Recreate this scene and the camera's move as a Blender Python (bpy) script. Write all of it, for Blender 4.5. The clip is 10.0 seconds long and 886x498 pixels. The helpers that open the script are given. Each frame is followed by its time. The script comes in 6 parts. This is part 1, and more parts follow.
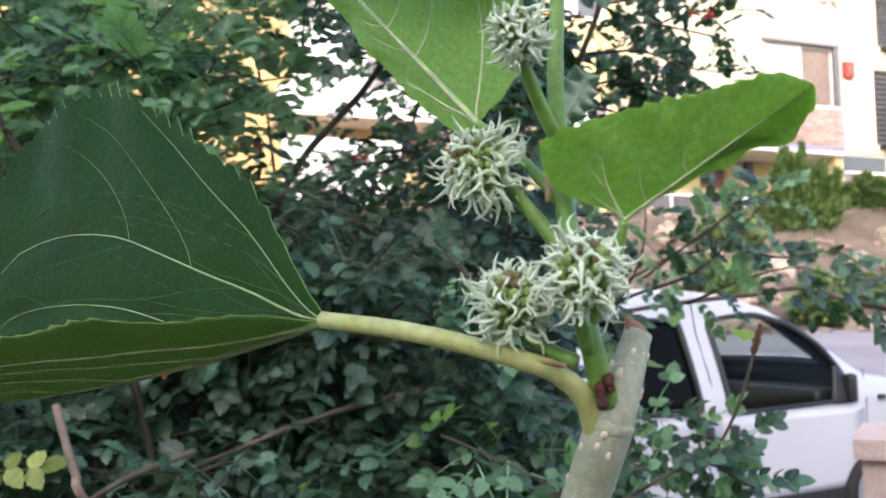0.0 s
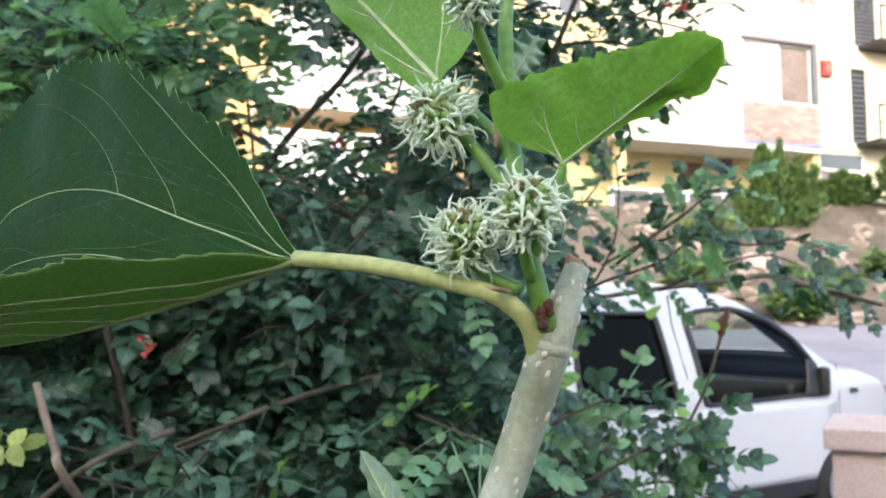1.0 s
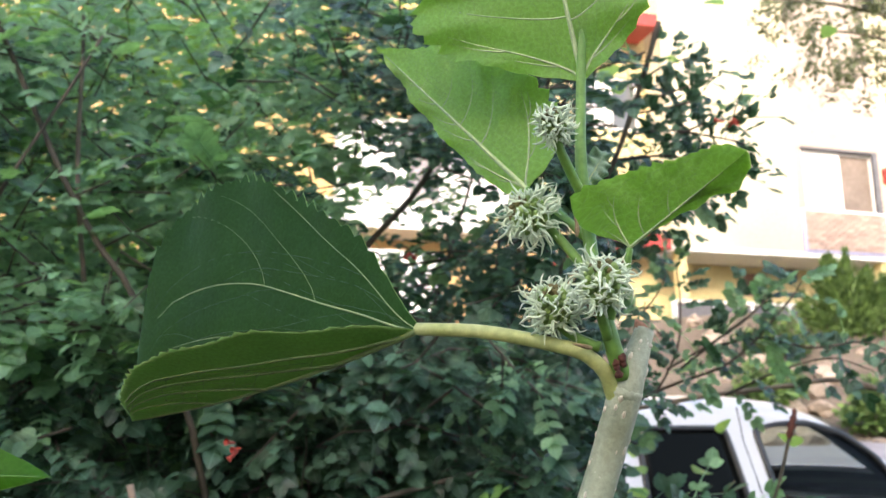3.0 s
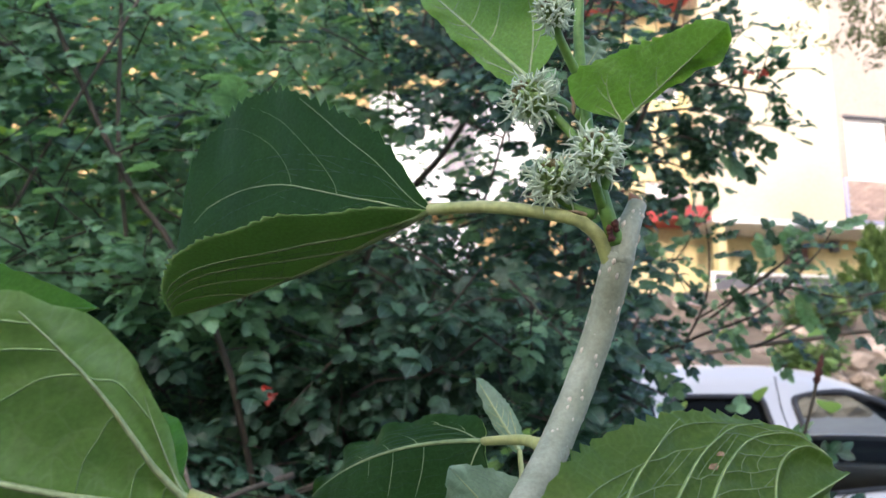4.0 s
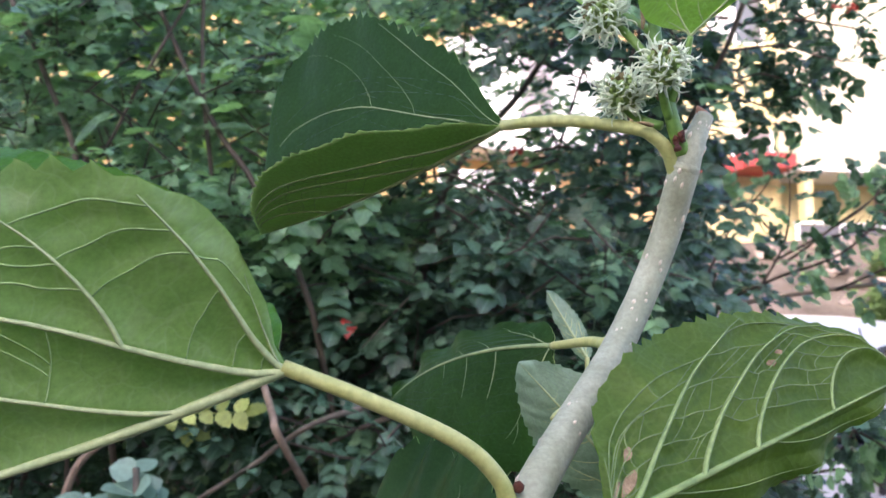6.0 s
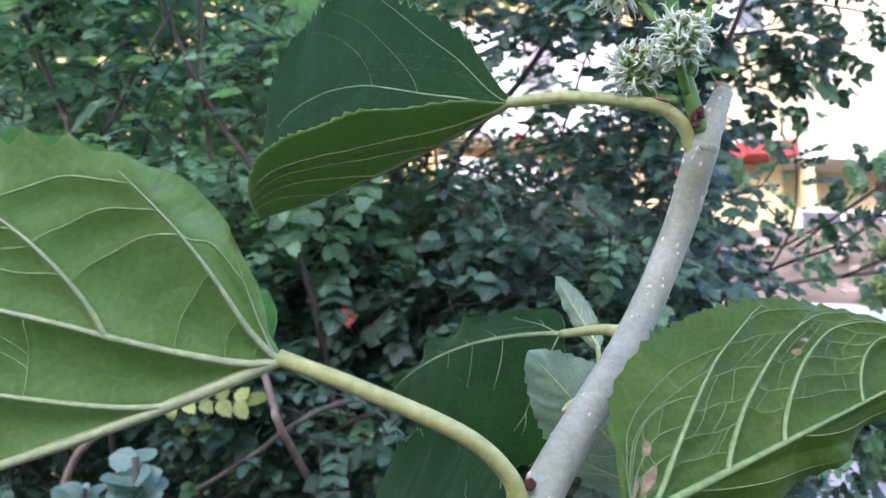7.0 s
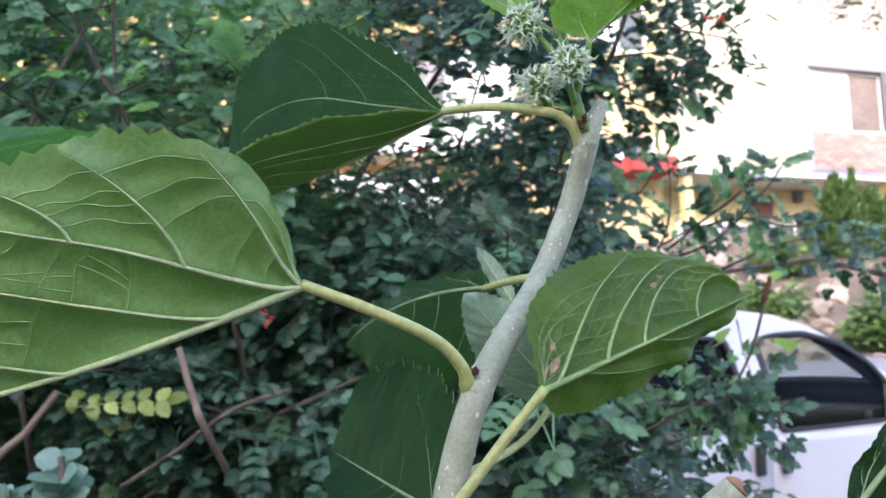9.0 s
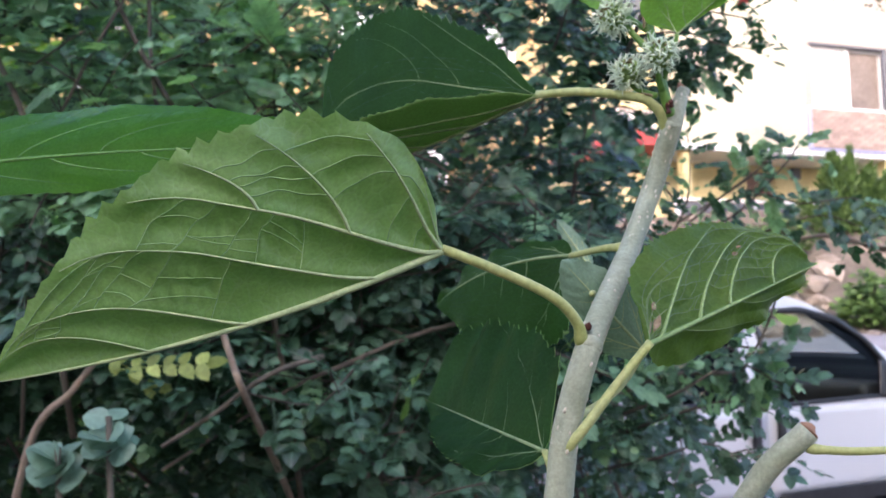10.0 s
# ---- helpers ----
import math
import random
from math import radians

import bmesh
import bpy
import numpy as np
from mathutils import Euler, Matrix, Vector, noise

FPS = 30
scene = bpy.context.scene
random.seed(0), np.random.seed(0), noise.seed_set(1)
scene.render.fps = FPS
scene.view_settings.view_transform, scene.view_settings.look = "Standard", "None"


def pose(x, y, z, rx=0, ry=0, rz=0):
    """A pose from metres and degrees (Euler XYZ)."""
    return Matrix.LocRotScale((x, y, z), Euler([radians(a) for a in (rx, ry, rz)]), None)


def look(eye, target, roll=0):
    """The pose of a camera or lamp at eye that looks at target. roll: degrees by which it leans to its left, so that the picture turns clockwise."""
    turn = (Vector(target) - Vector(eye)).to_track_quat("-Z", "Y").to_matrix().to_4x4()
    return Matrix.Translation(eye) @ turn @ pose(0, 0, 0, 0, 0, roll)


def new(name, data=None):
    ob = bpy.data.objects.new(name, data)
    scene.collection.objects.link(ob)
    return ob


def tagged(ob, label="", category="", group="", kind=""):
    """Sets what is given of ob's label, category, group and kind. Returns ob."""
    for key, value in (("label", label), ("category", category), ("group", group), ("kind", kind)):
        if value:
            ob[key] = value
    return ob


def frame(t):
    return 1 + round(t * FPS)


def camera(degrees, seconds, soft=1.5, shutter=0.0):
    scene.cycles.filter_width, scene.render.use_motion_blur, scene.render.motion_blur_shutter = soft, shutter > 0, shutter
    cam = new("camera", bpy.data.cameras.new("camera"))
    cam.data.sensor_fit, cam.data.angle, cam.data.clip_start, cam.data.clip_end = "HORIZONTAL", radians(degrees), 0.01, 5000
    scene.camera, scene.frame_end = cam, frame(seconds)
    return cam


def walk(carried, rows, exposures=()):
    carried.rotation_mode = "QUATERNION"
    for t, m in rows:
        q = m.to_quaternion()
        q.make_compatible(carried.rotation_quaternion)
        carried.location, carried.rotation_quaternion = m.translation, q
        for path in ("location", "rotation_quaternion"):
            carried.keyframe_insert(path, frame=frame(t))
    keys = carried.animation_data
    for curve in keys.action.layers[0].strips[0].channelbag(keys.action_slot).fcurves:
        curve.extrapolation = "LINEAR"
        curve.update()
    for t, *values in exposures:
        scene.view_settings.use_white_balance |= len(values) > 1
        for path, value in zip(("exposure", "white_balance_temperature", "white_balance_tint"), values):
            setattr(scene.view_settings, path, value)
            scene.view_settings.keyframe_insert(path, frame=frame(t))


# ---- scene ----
cam = camera(53.0, 10.0, soft=1.5)
cam.data.dof.use_dof = True
cam.data.dof.focus_distance = 0.275
cam.data.dof.aperture_fstop = 32.0
PATH = [
    (0, (0.022, 0.019, 1.561), (-0.025, 2.011, 1.733), -0.5),
    (0.5, (0.019, 0.014, 1.552), (-0.01, 2.008, 1.709), 0.4),
    (1, (0.027, -0.002, 1.547), (0.024, 1.992, 1.706), -0.2),
    (1.5, (0.025, 0.009, 1.544), (0.026, 2.003, 1.69), -0.2),
    (2, (0.021, 0.016, 1.538), (0.012, 2.009, 1.708), -0.7),
    (2.5, (0.017, -0.043, 1.543), (-0.062, 1.928, 1.872), -1.0),
    (2.7, (0.015, -0.053, 1.538), (-0.096, 1.899, 1.957), -0.8),
    (3.8, (0.027, -0.068, 1.501), (-0.14, 1.886, 1.893), -0.1),
    (4, (0.027, -0.074, 1.494), (-0.19, 1.881, 1.858), -0.5),
    (4.5, (0.032, -0.092, 1.494), (-0.292, 1.855, 1.818), -0.8),
    (5, (0.041, -0.109, 1.491), (-0.329, 1.833, 1.792), -0.3),
    (5.5, (0.04, -0.104, 1.483), (-0.338, 1.841, 1.758), 0.4),
    (5.7, (0.036, -0.098, 1.48), (-0.347, 1.847, 1.745), 0.5),
    (6.8, (0.025, -0.073, 1.478), (-0.366, 1.875, 1.7), 0.6),
    (7, (0.026, -0.074, 1.479), (-0.365, 1.875, 1.702), 0.5),
    (7.5, (0.041, -0.083, 1.5), (-0.315, 1.857, 1.832), 0.3),
    (8, (0.039, -0.084, 1.476), (-0.259, 1.84, 1.934), 2.3),
    (8.5, (0.028, -0.115, 1.46), (-0.206, 1.836, 1.832), 1.0),
    (9, (0.018, -0.165, 1.45), (-0.134, 1.813, 1.709), -1.2),
    (9.5, (-0.005, -0.182, 1.447), (-0.112, 1.804, 1.659), -1.0),
    (10, (-0.026, -0.21, 1.444), (-0.17, 1.775, 1.643), -0.6),
]
# the film's own exposure and white balance: seconds, stops, kelvin, tint
EXPOSURES = [(0.0, 2.18, 6450, 18), (0.5, 2.33, 6350, 15), (1.0, 2.33, 6450, 11), (2.0, 2.38, 6900, 12), (2.7, 2.36, 6900, 12), (4.0, 1.95, 6300, 16), (4.5, 2.25, 6150, 20), (5.5, 2.43, 6550, 24),
             (7.0, 2.44, 5700, 28), (7.5, 2.58, 5700, 27), (8.0, 2.28, 5850, 23), (9.0, 2.32, 5950, 20), (10.0, 2.15, 6150, 21)]
walk(cam, [(t, look(eye, target, roll)) for t, eye, target, roll in PATH], EXPOSURES)

# ---- world, sun ----
SUN_EL, SUN_AZ = radians(25), radians(188)
world = bpy.data.worlds.new("sky")
scene.world = world
world.use_nodes = True
wn = world.node_tree
sky = wn.nodes.new("ShaderNodeTexSky")
sky.sky_type = 'NISHITA'
sky.sun_disc = False
sky.sun_elevation, sky.sun_rotation = SUN_EL, SUN_AZ
sky.air_density, sky.dust_density, sky.ozone_density = 1.0, 3.0, 1.0
wn.links.new(sky.outputs[0], wn.nodes["Background"].inputs[0])
wn.nodes["Background"].inputs[1].default_value = 0.15
sun = new("sun", bpy.data.lights.new("sun", 'SUN'))
sun.data.energy, sun.data.angle, sun.data.color = 0.65, radians(12), (1.0, 0.95, 0.86)
sun.matrix_world = look((0, 0, 0), (-math.sin(SUN_AZ) * math.cos(SUN_EL), -math.cos(SUN_AZ) * math.cos(SUN_EL), -math.sin(SUN_EL)))


# ---- materials ----
def base_mat(name, rough=0.6, metal=0.0, spec=0.5):
    m = bpy.data.materials.new(name)
    m.use_nodes = True
    b = m.node_tree.nodes["Principled BSDF"]
    b.inputs["Roughness"].default_value = rough
    b.inputs["Metallic"].default_value = metal
    b.inputs["Specular IOR Level"].default_value = spec
    return m, m.node_tree.nodes, m.node_tree.links, b


def ramp(nodes, stops):
    r = nodes.new("ShaderNodeValToRGB")
    while len(r.color_ramp.elements) < len(stops):
        r.color_ramp.elements.new(0.5)
    for e, (p, c) in zip(r.color_ramp.elements, stops):
        e.position, e.color = p, (*c, 1)
    return r


def mix_rgb(nodes, links, fac, a, b, mode='MIX'):
    x = nodes.new("ShaderNodeMix")
    x.data_type, x.blend_type = 'RGBA', mode
    for sock, v in ((x.inputs[0], fac), (x.inputs[6], a), (x.inputs[7], b)):
        if isinstance(v, bpy.types.NodeSocket):
            links.new(v, sock)
        elif isinstance(v, (int, float)):
            sock.default_value = v
        else:
            sock.default_value = (*v, 1)
    return x.outputs[2]


def noise_tex(nodes, links, scale, detail=4, rough=0.6, coord=None):
    n = nodes.new("ShaderNodeTexNoise")
    n.inputs["Scale"].default_value, n.inputs["Detail"].default_value, n.inputs["Roughness"].default_value = scale, detail, rough
    if coord is not None:
        links.new(coord, n.inputs["Vector"])
    return n.outputs["Fac"]


def bump_on(nodes, links, b, height, strength, dist):
    bp = nodes.new("ShaderNodeBump")
    bp.inputs["Strength"].default_value, bp.inputs["Distance"].default_value = strength, dist
    links.new(height, bp.inputs["Height"])
    links.new(bp.outputs[0], b.inputs["Normal"])
    return bp


def surface(name, dark, light, scale, rough=0.7, spec=0.4, bump=0.3, dist=0.002, fine=8.0, metal=0.0, vary=0.0):
    """A two-scale mottled surface: a broad stain and a fine grain, in object coordinates."""
    m, n, l, b = base_mat(name, rough, metal, spec)
    co = n.new("ShaderNodeTexCoord").outputs["Object"]
    big = noise_tex(n, l, scale, 5, 0.6, co)
    small = noise_tex(n, l, scale * fine, 4, 0.65, co)
    r = ramp(n, ((0.3, dark), (0.7, light)))
    l.new(big, r.inputs[0])
    r2 = ramp(n, ((0.3, (0.8, 0.8, 0.8)), (0.7, (1.12, 1.12, 1.12))))
    l.new(small, r2.inputs[0])
    col = mix_rgb(n, l, 1.0, r.outputs[0], r2.outputs[0], 'MULTIPLY')
    if vary:
        hs = n.new("ShaderNodeHueSaturation")
        mr = n.new("ShaderNodeMapRange")
        mr.inputs[3].default_value, mr.inputs[4].default_value = 1 - vary, 1 + vary
        l.new(n.new("ShaderNodeObjectInfo").outputs["Random"], mr.inputs[0])
        l.new(mr.outputs[0], hs.inputs["Value"])
        l.new(col, hs.inputs["Color"])
        col = hs.outputs[0]
    l.new(col, b.inputs["Base Color"])
    rr = n.new("ShaderNodeMapRange")
    rr.inputs[3].default_value, rr.inputs[4].default_value = max(0.05, rough - 0.12), min(1, rough + 0.12)
    l.new(small, rr.inputs[0])
    l.new(rr.outputs[0], b.inputs["Roughness"])
    if bump:
        bump_on(n, l, b, small, bump, dist)
    return m


def leaf_mat(name, dark, light, vein, trans, rough, amount, cell=150.0, veinw=0.05, veinmix=0.5, spec=0.5, bump=0.4, relief=0.0015):
    """A leaf skin: mottled green, a net of fine veins in leaf coordinates, and light that passes through."""
    m, n, l, b = base_mat(name, rough, 0, spec)
    uv = n.new("ShaderNodeUVMap").outputs[0]
    big = noise_tex(n, l, 30, 4, 0.6, uv)
    fine = noise_tex(n, l, 700, 3, 0.6, uv)
    wob = noise_tex(n, l, 90, 3, 0.5, uv)
    shift = n.new("ShaderNodeVectorMath")
    shift.operation = 'SCALE'
    add = n.new("ShaderNodeVectorMath")
    nv = n.new("ShaderNodeTexNoise")
    nv.inputs["Scale"].default_value = 120
    l.new(uv, nv.inputs["Vector"])
    l.new(nv.outputs["Color"], shift.inputs[0])
    shift.inputs["Scale"].default_value = 0.006
    l.new(uv, add.inputs[0])
    l.new(shift.outputs[0], add.inputs[1])
    nets = []
    for sc, w in ((cell, veinw), (cell * 2.6, veinw * 1.2)):
        vo = n.new("ShaderNodeTexVoronoi")
        vo.feature = 'DISTANCE_TO_EDGE'
        vo.inputs["Scale"].default_value = sc
        l.new(add.outputs[0], vo.inputs["Vector"])
        mr = n.new("ShaderNodeMapRange")
        mr.inputs[1].default_value, mr.inputs[2].default_value = 0.0, w
        mr.inputs[3].default_value, mr.inputs[4].default_value = 1.0, 0.0
        l.new(vo.outputs["Distance"], mr.inputs[0])
        nets.append((vo.outputs["Distance"], mr.outputs[0]))
    r = ramp(n, ((0.32, dark), (0.68, light)))
    l.new(big, r.inputs[0])
    r2 = ramp(n, ((0.3, (0.86, 0.86, 0.86)), (0.7, (1.1, 1.1, 1.1))))
    l.new(fine, r2.inputs[0])
    col = mix_rgb(n, l, 1.0, r.outputs[0], r2.outputs[0], 'MULTIPLY')
    for k, (_, mask) in enumerate(nets):
        mu = n.new("ShaderNodeMath")
        mu.operation = 'MULTIPLY'
        l.new(mask, mu.inputs[0])
        mu.inputs[1].default_value = veinmix * (1.0, 0.35)[k]
        col = mix_rgb(n, l, mu.outputs[0], col, vein)
    l.new(col, b.inputs["Base Color"])
    rr = n.new("ShaderNodeMapRange")
    rr.inputs[3].default_value, rr.inputs[4].default_value = rough - 0.08, rough + 0.12
    l.new(wob, rr.inputs[0])
    l.new(rr.outputs[0], b.inputs["Roughness"])
    bump_on(n, l, b, nets[0][0], bump, relief)
    tr = n.new("ShaderNodeBsdfTranslucent")
    l.new(mix_rgb(n, l, 1.0, trans, r2.outputs[0], 'MULTIPLY'), tr.inputs[0])
    ms = n.new("ShaderNodeMixShader")
    ms.inputs[0].default_value = amount
    l.new(b.outputs[0], ms.inputs[1])
    l.new(tr.outputs[0], ms.inputs[2])
    l.new(ms.outputs[0], n["Material Output"].inputs[0])
    return m


def foliage_mat(name, dark, light, trans, rough, amount, spec=0.5, ribs=False):
    """Small leaves, each of its own tone; with ribs, a pale midrib and side veins in leaf coordinates."""
    m, n, l, b = base_mat(name, rough, 0, spec)
    rnd = n.new("ShaderNodeNewGeometry").outputs["Random Per Island"]
    r = ramp(n, ((0.0, tuple(c * 0.55 for c in dark)), (0.5, tuple(0.6 * c + 0.4 * d for c, d in zip(dark, light))), (0.85, light), (1.0, tuple(c * 1.5 for c in light))))
    l.new(rnd, r.inputs[0])
    co = n.new("ShaderNodeTexCoord").outputs["Object"]
    fine = noise_tex(n, l, 160, 3, 0.6, co)
    r2 = ramp(n, ((0.3, (0.8, 0.8, 0.8)), (0.7, (1.15, 1.15, 1.15))))
    l.new(fine, r2.inputs[0])
    col = mix_rgb(n, l, 1.0, r.outputs[0], r2.outputs[0], 'MULTIPLY')
    height = fine
    if ribs:
        def calc(op, a, c, clamp=False):
            q = n.new("ShaderNodeMath")
            q.operation, q.use_clamp = op, clamp
            for sock, v in zip(q.inputs, (a, c)):
                if isinstance(v, bpy.types.NodeSocket):
                    l.new(v, sock)
                elif v is not None:
                    sock.default_value = v
            return q.outputs[0]
        sep = n.new("ShaderNodeSeparateXYZ")
        l.new(n.new("ShaderNodeUVMap").outputs[0], sep.inputs[0])
        across = calc('ABSOLUTE', sep.outputs[1], None)
        mid = calc('SUBTRACT', 1.0, calc('MULTIPLY', across, 32.0), True)
        wave = calc('SINE', calc('MULTIPLY', calc('SUBTRACT', sep.outputs[0], calc('MULTIPLY', across, 0.8)), 44.0), None)
        vein = calc('MULTIPLY', calc('SUBTRACT', wave, 0.6), 1.6, True)
        mask = calc('MAXIMUM', calc('MULTIPLY', mid, 0.5), calc('MULTIPLY', vein, 0.22))
        col = mix_rgb(n, l, mask, col, tuple(min(1.0, c * 2.2 + 0.03) for c in light))
        height = calc('ADD', calc('MULTIPLY', wave, -0.5), calc('MULTIPLY', fine, 0.6))
    l.new(col, b.inputs["Base Color"])
    bump_on(n, l, b, height, 0.3, 0.002)
    tr = n.new("ShaderNodeBsdfTranslucent")
    l.new(mix_rgb(n, l, 1.0, trans, r2.outputs[0], 'MULTIPLY'), tr.inputs[0])
    ms = n.new("ShaderNodeMixShader")
    ms.inputs[0].default_value = amount
    l.new(b.outputs[0], ms.inputs[1])
    l.new(tr.outputs[0], ms.inputs[2])
    l.new(ms.outputs[0], n["Material Output"].inputs[0])
    return m


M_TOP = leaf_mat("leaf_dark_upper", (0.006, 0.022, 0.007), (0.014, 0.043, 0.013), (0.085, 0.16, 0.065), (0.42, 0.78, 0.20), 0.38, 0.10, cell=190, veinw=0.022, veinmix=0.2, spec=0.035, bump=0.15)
M_UNDER = leaf_mat("leaf_pale_underside", (0.125, 0.26, 0.055), (0.27, 0.45, 0.14), (0.54, 0.64, 0.37), (0.54, 0.74, 0.16), 0.31, 0.40, cell=150, veinw=0.06, veinmix=0.22, spec=0.7, bump=0.22, relief=0.002)
for _name, _value in (("Sheen Weight", 0.35), ("Sheen Roughness", 0.45)):
    M_UNDER.node_tree.nodes["Principled BSDF"].inputs[_name].default_value = _value
# darker copy of M_UNDER: the lesser light on this leaf is put into colour
M_UNDER_SHADED = leaf_mat("leaf_shaded_underside", (0.040, 0.088, 0.012), (0.105, 0.175, 0.028), (0.27, 0.37, 0.13), (0.46, 0.68, 0.12), 0.42, 0.30, cell=150, veinw=0.06, veinmix=0.18, spec=0.2, bump=0.3, relief=0.002)
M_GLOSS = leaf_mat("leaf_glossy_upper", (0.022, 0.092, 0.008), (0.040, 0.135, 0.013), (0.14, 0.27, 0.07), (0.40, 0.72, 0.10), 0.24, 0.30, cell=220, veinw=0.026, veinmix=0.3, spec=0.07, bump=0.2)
M_YOUNG = leaf_mat("leaf_young_upper", (0.14, 0.31, 0.055), (0.20, 0.40, 0.085), (0.42, 0.62, 0.26), (0.54, 0.80, 0.16), 0.42, 0.58, cell=420, veinw=0.07, veinmix=0.55, bump=0.15)
M_YUNDER = leaf_mat("leaf_young_underside", (0.19, 0.34, 0.08), (0.25, 0.41, 0.11), (0.48, 0.62, 0.30), (0.52, 0.72, 0.14), 0.5, 0.50, cell=420, veinw=0.07, veinmix=0.55, bump=0.15)
M_MID = leaf_mat("leaf_green_underside", (0.17, 0.34, 0.08), (0.28, 0.48, 0.15), (0.42, 0.58, 0.27), (0.66, 0.96, 0.34), 0.40, 0.60, cell=200, veinw=0.05, veinmix=0.3, spec=0.4, bump=0.35)
# the blue-grey cast paints the sky's sheen on the leaf behind the stem
M_PALE = leaf_mat("leaf_grey_green_sheen", (0.19, 0.32, 0.215), (0.27, 0.41, 0.28), (0.46, 0.58, 0.42), (0.30, 0.48, 0.24), 0.4, 0.3, cell=220, veinw=0.03, veinmix=0.3, bump=0.3)
M_VEIN = surface("vein_pale_green", (0.37, 0.46, 0.22), (0.48, 0.56, 0.29), 60, 0.5, 0.4, 0.2, 0.0005)
M_VEIN_FINE = surface("fine_vein_green", (0.25, 0.39, 0.14), (0.34, 0.49, 0.21), 60, 0.5, 0.3, 0.2, 0.0005)
# rib and fine vein toned down to go with the shade-darkened underside
M_RIB_SHADED = surface("rib_shaded", (0.20, 0.30, 0.10), (0.28, 0.38, 0.14), 60, 0.5, 0.3, 0.2, 0.0005)
M_VEIN_SHADED = surface("fine_vein_shaded", (0.17, 0.25, 0.085), (0.24, 0.33, 0.12), 60, 0.5, 0.3, 0.2, 0.0005)
M_VEIN_YOUNG = surface("fine_vein_young", (0.30, 0.45, 0.15), (0.38, 0.53, 0.20), 60, 0.5, 0.3, 0.2, 0.0005)
M_VEIN_FINED = surface("fine_vein_on_dark", (0.035, 0.085, 0.03), (0.06, 0.12, 0.045), 60, 0.5, 0.2, 0.2, 0.0005)
M_VEIN_PALE = surface("fine_vein_pale", (0.26, 0.39, 0.27), (0.34, 0.46, 0.33), 60, 0.5, 0.3, 0.2, 0.0005)
M_VEIN_DARK = surface("vein_on_dark", (0.19, 0.28, 0.12), (0.27, 0.36, 0.16), 60, 0.5, 0.4, 0.2, 0.0005)
M_VEIN_GLOSS = surface("vein_on_gloss", (0.085, 0.20, 0.035), (0.13, 0.27, 0.06), 60, 0.5, 0.3, 0.2, 0.0005)
M_VEIN_MID = surface("vein_on_green", (0.25, 0.34, 0.14), (0.34, 0.43, 0.19), 60, 0.5, 0.4, 0.2, 0.0005)
M_PETIOLE = surface("petiole_yellow_green", (0.36, 0.40, 0.12), (0.50, 0.52, 0.22), 45, 0.45, 0.4, 0.25, 0.0004)
M_SHOOT = surface("shoot_green", (0.115, 0.24, 0.04), (0.17, 0.32, 0.065), 60, 0.45, 0.4, 0.25, 0.0004)
M_BARK = surface("bark_grey_green", (0.26, 0.285, 0.185), (0.43, 0.455, 0.33), 60, 0.5, 0.4, 0.5, 0.0006, 10)
M_LENT = surface("lenticel_cream", (0.62, 0.55, 0.42), (0.75, 0.68, 0.54), 200, 0.8, 0.2, 0.4, 0.0004)
M_CUT = surface("cut_wood_brown", (0.26, 0.13, 0.08), (0.42, 0.24, 0.15), 150, 0.8, 0.2, 0.6, 0.0006)
M_BUD = surface("bud_scale_red_brown", (0.03, 0.010, 0.008), (0.16, 0.05, 0.03), 420, 0.6, 0.3, 0.6, 0.0008)
# green darkened to paint the shade between the fruit's styles
M_FRUIT = surface("unripe_fruit_green_shaded", (0.18, 0.29, 0.07), (0.30, 0.42, 0.13), 200, 0.45, 0.4, 0.3, 0.0004)
M_FRUITB = surface("withered_fruit_end", (0.10, 0.085, 0.03), (0.22, 0.18, 0.07), 260, 0.7, 0.3, 0.5, 0.0004)
M_STYLE = surface("style_white", (0.58, 0.69, 0.46), (0.80, 0.88, 0.70), 150, 0.5, 0.35, 0.2, 0.0003)
M_DRY = surface("dry_stipule", (0.20, 0.14, 0.075), (0.42, 0.31, 0.19), 400, 0.8, 0.2, 0.5, 0.0004)

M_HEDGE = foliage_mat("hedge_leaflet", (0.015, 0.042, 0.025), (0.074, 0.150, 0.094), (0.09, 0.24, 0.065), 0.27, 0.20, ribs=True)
# paler copy of M_HEDGE, also used to paint the better-lit leaves
M_HEDGEL = foliage_mat("hedge_leaflet_pale_lit", (0.095, 0.20, 0.11), (0.20, 0.36, 0.205), (0.26, 0.52, 0.14), 0.34, 0.42, ribs=True)
# brightened green: the light behind the garden tree is put into its colour
M_BACKLEAF = foliage_mat("backlit_leaf", (0.13, 0.27, 0.06), (0.24, 0.42, 0.10), (0.34, 0.55, 0.10), 0.5, 0.5)
M_FRESH = foliage_mat("fresh_leaf", (0.085, 0.19, 0.04), (0.15, 0.29, 0.065), (0.22, 0.42, 0.07), 0.45, 0.4, ribs=True)
M_YELLOW = foliage_mat("hedge_leaflet_yellow", (0.27, 0.36, 0.08), (0.37, 0.45, 0.12), (0.3, 0.38, 0.08), 0.5, 0.3)
M_TWIG = surface("twig_brown", (0.085, 0.074, 0.055), (0.165, 0.142, 0.112), 40, 0.75, 0.25, 0.5, 0.002)
M_BRANCH = surface("branch_tan", (0.22, 0.165, 0.12), (0.36, 0.28, 0.21), 40, 0.75, 0.25, 0.5, 0.002)
M_TWIGD = surface("twig_dark", (0.05, 0.045, 0.035), (0.10, 0.085, 0.06), 40, 0.75, 0.25, 0.5, 0.002)
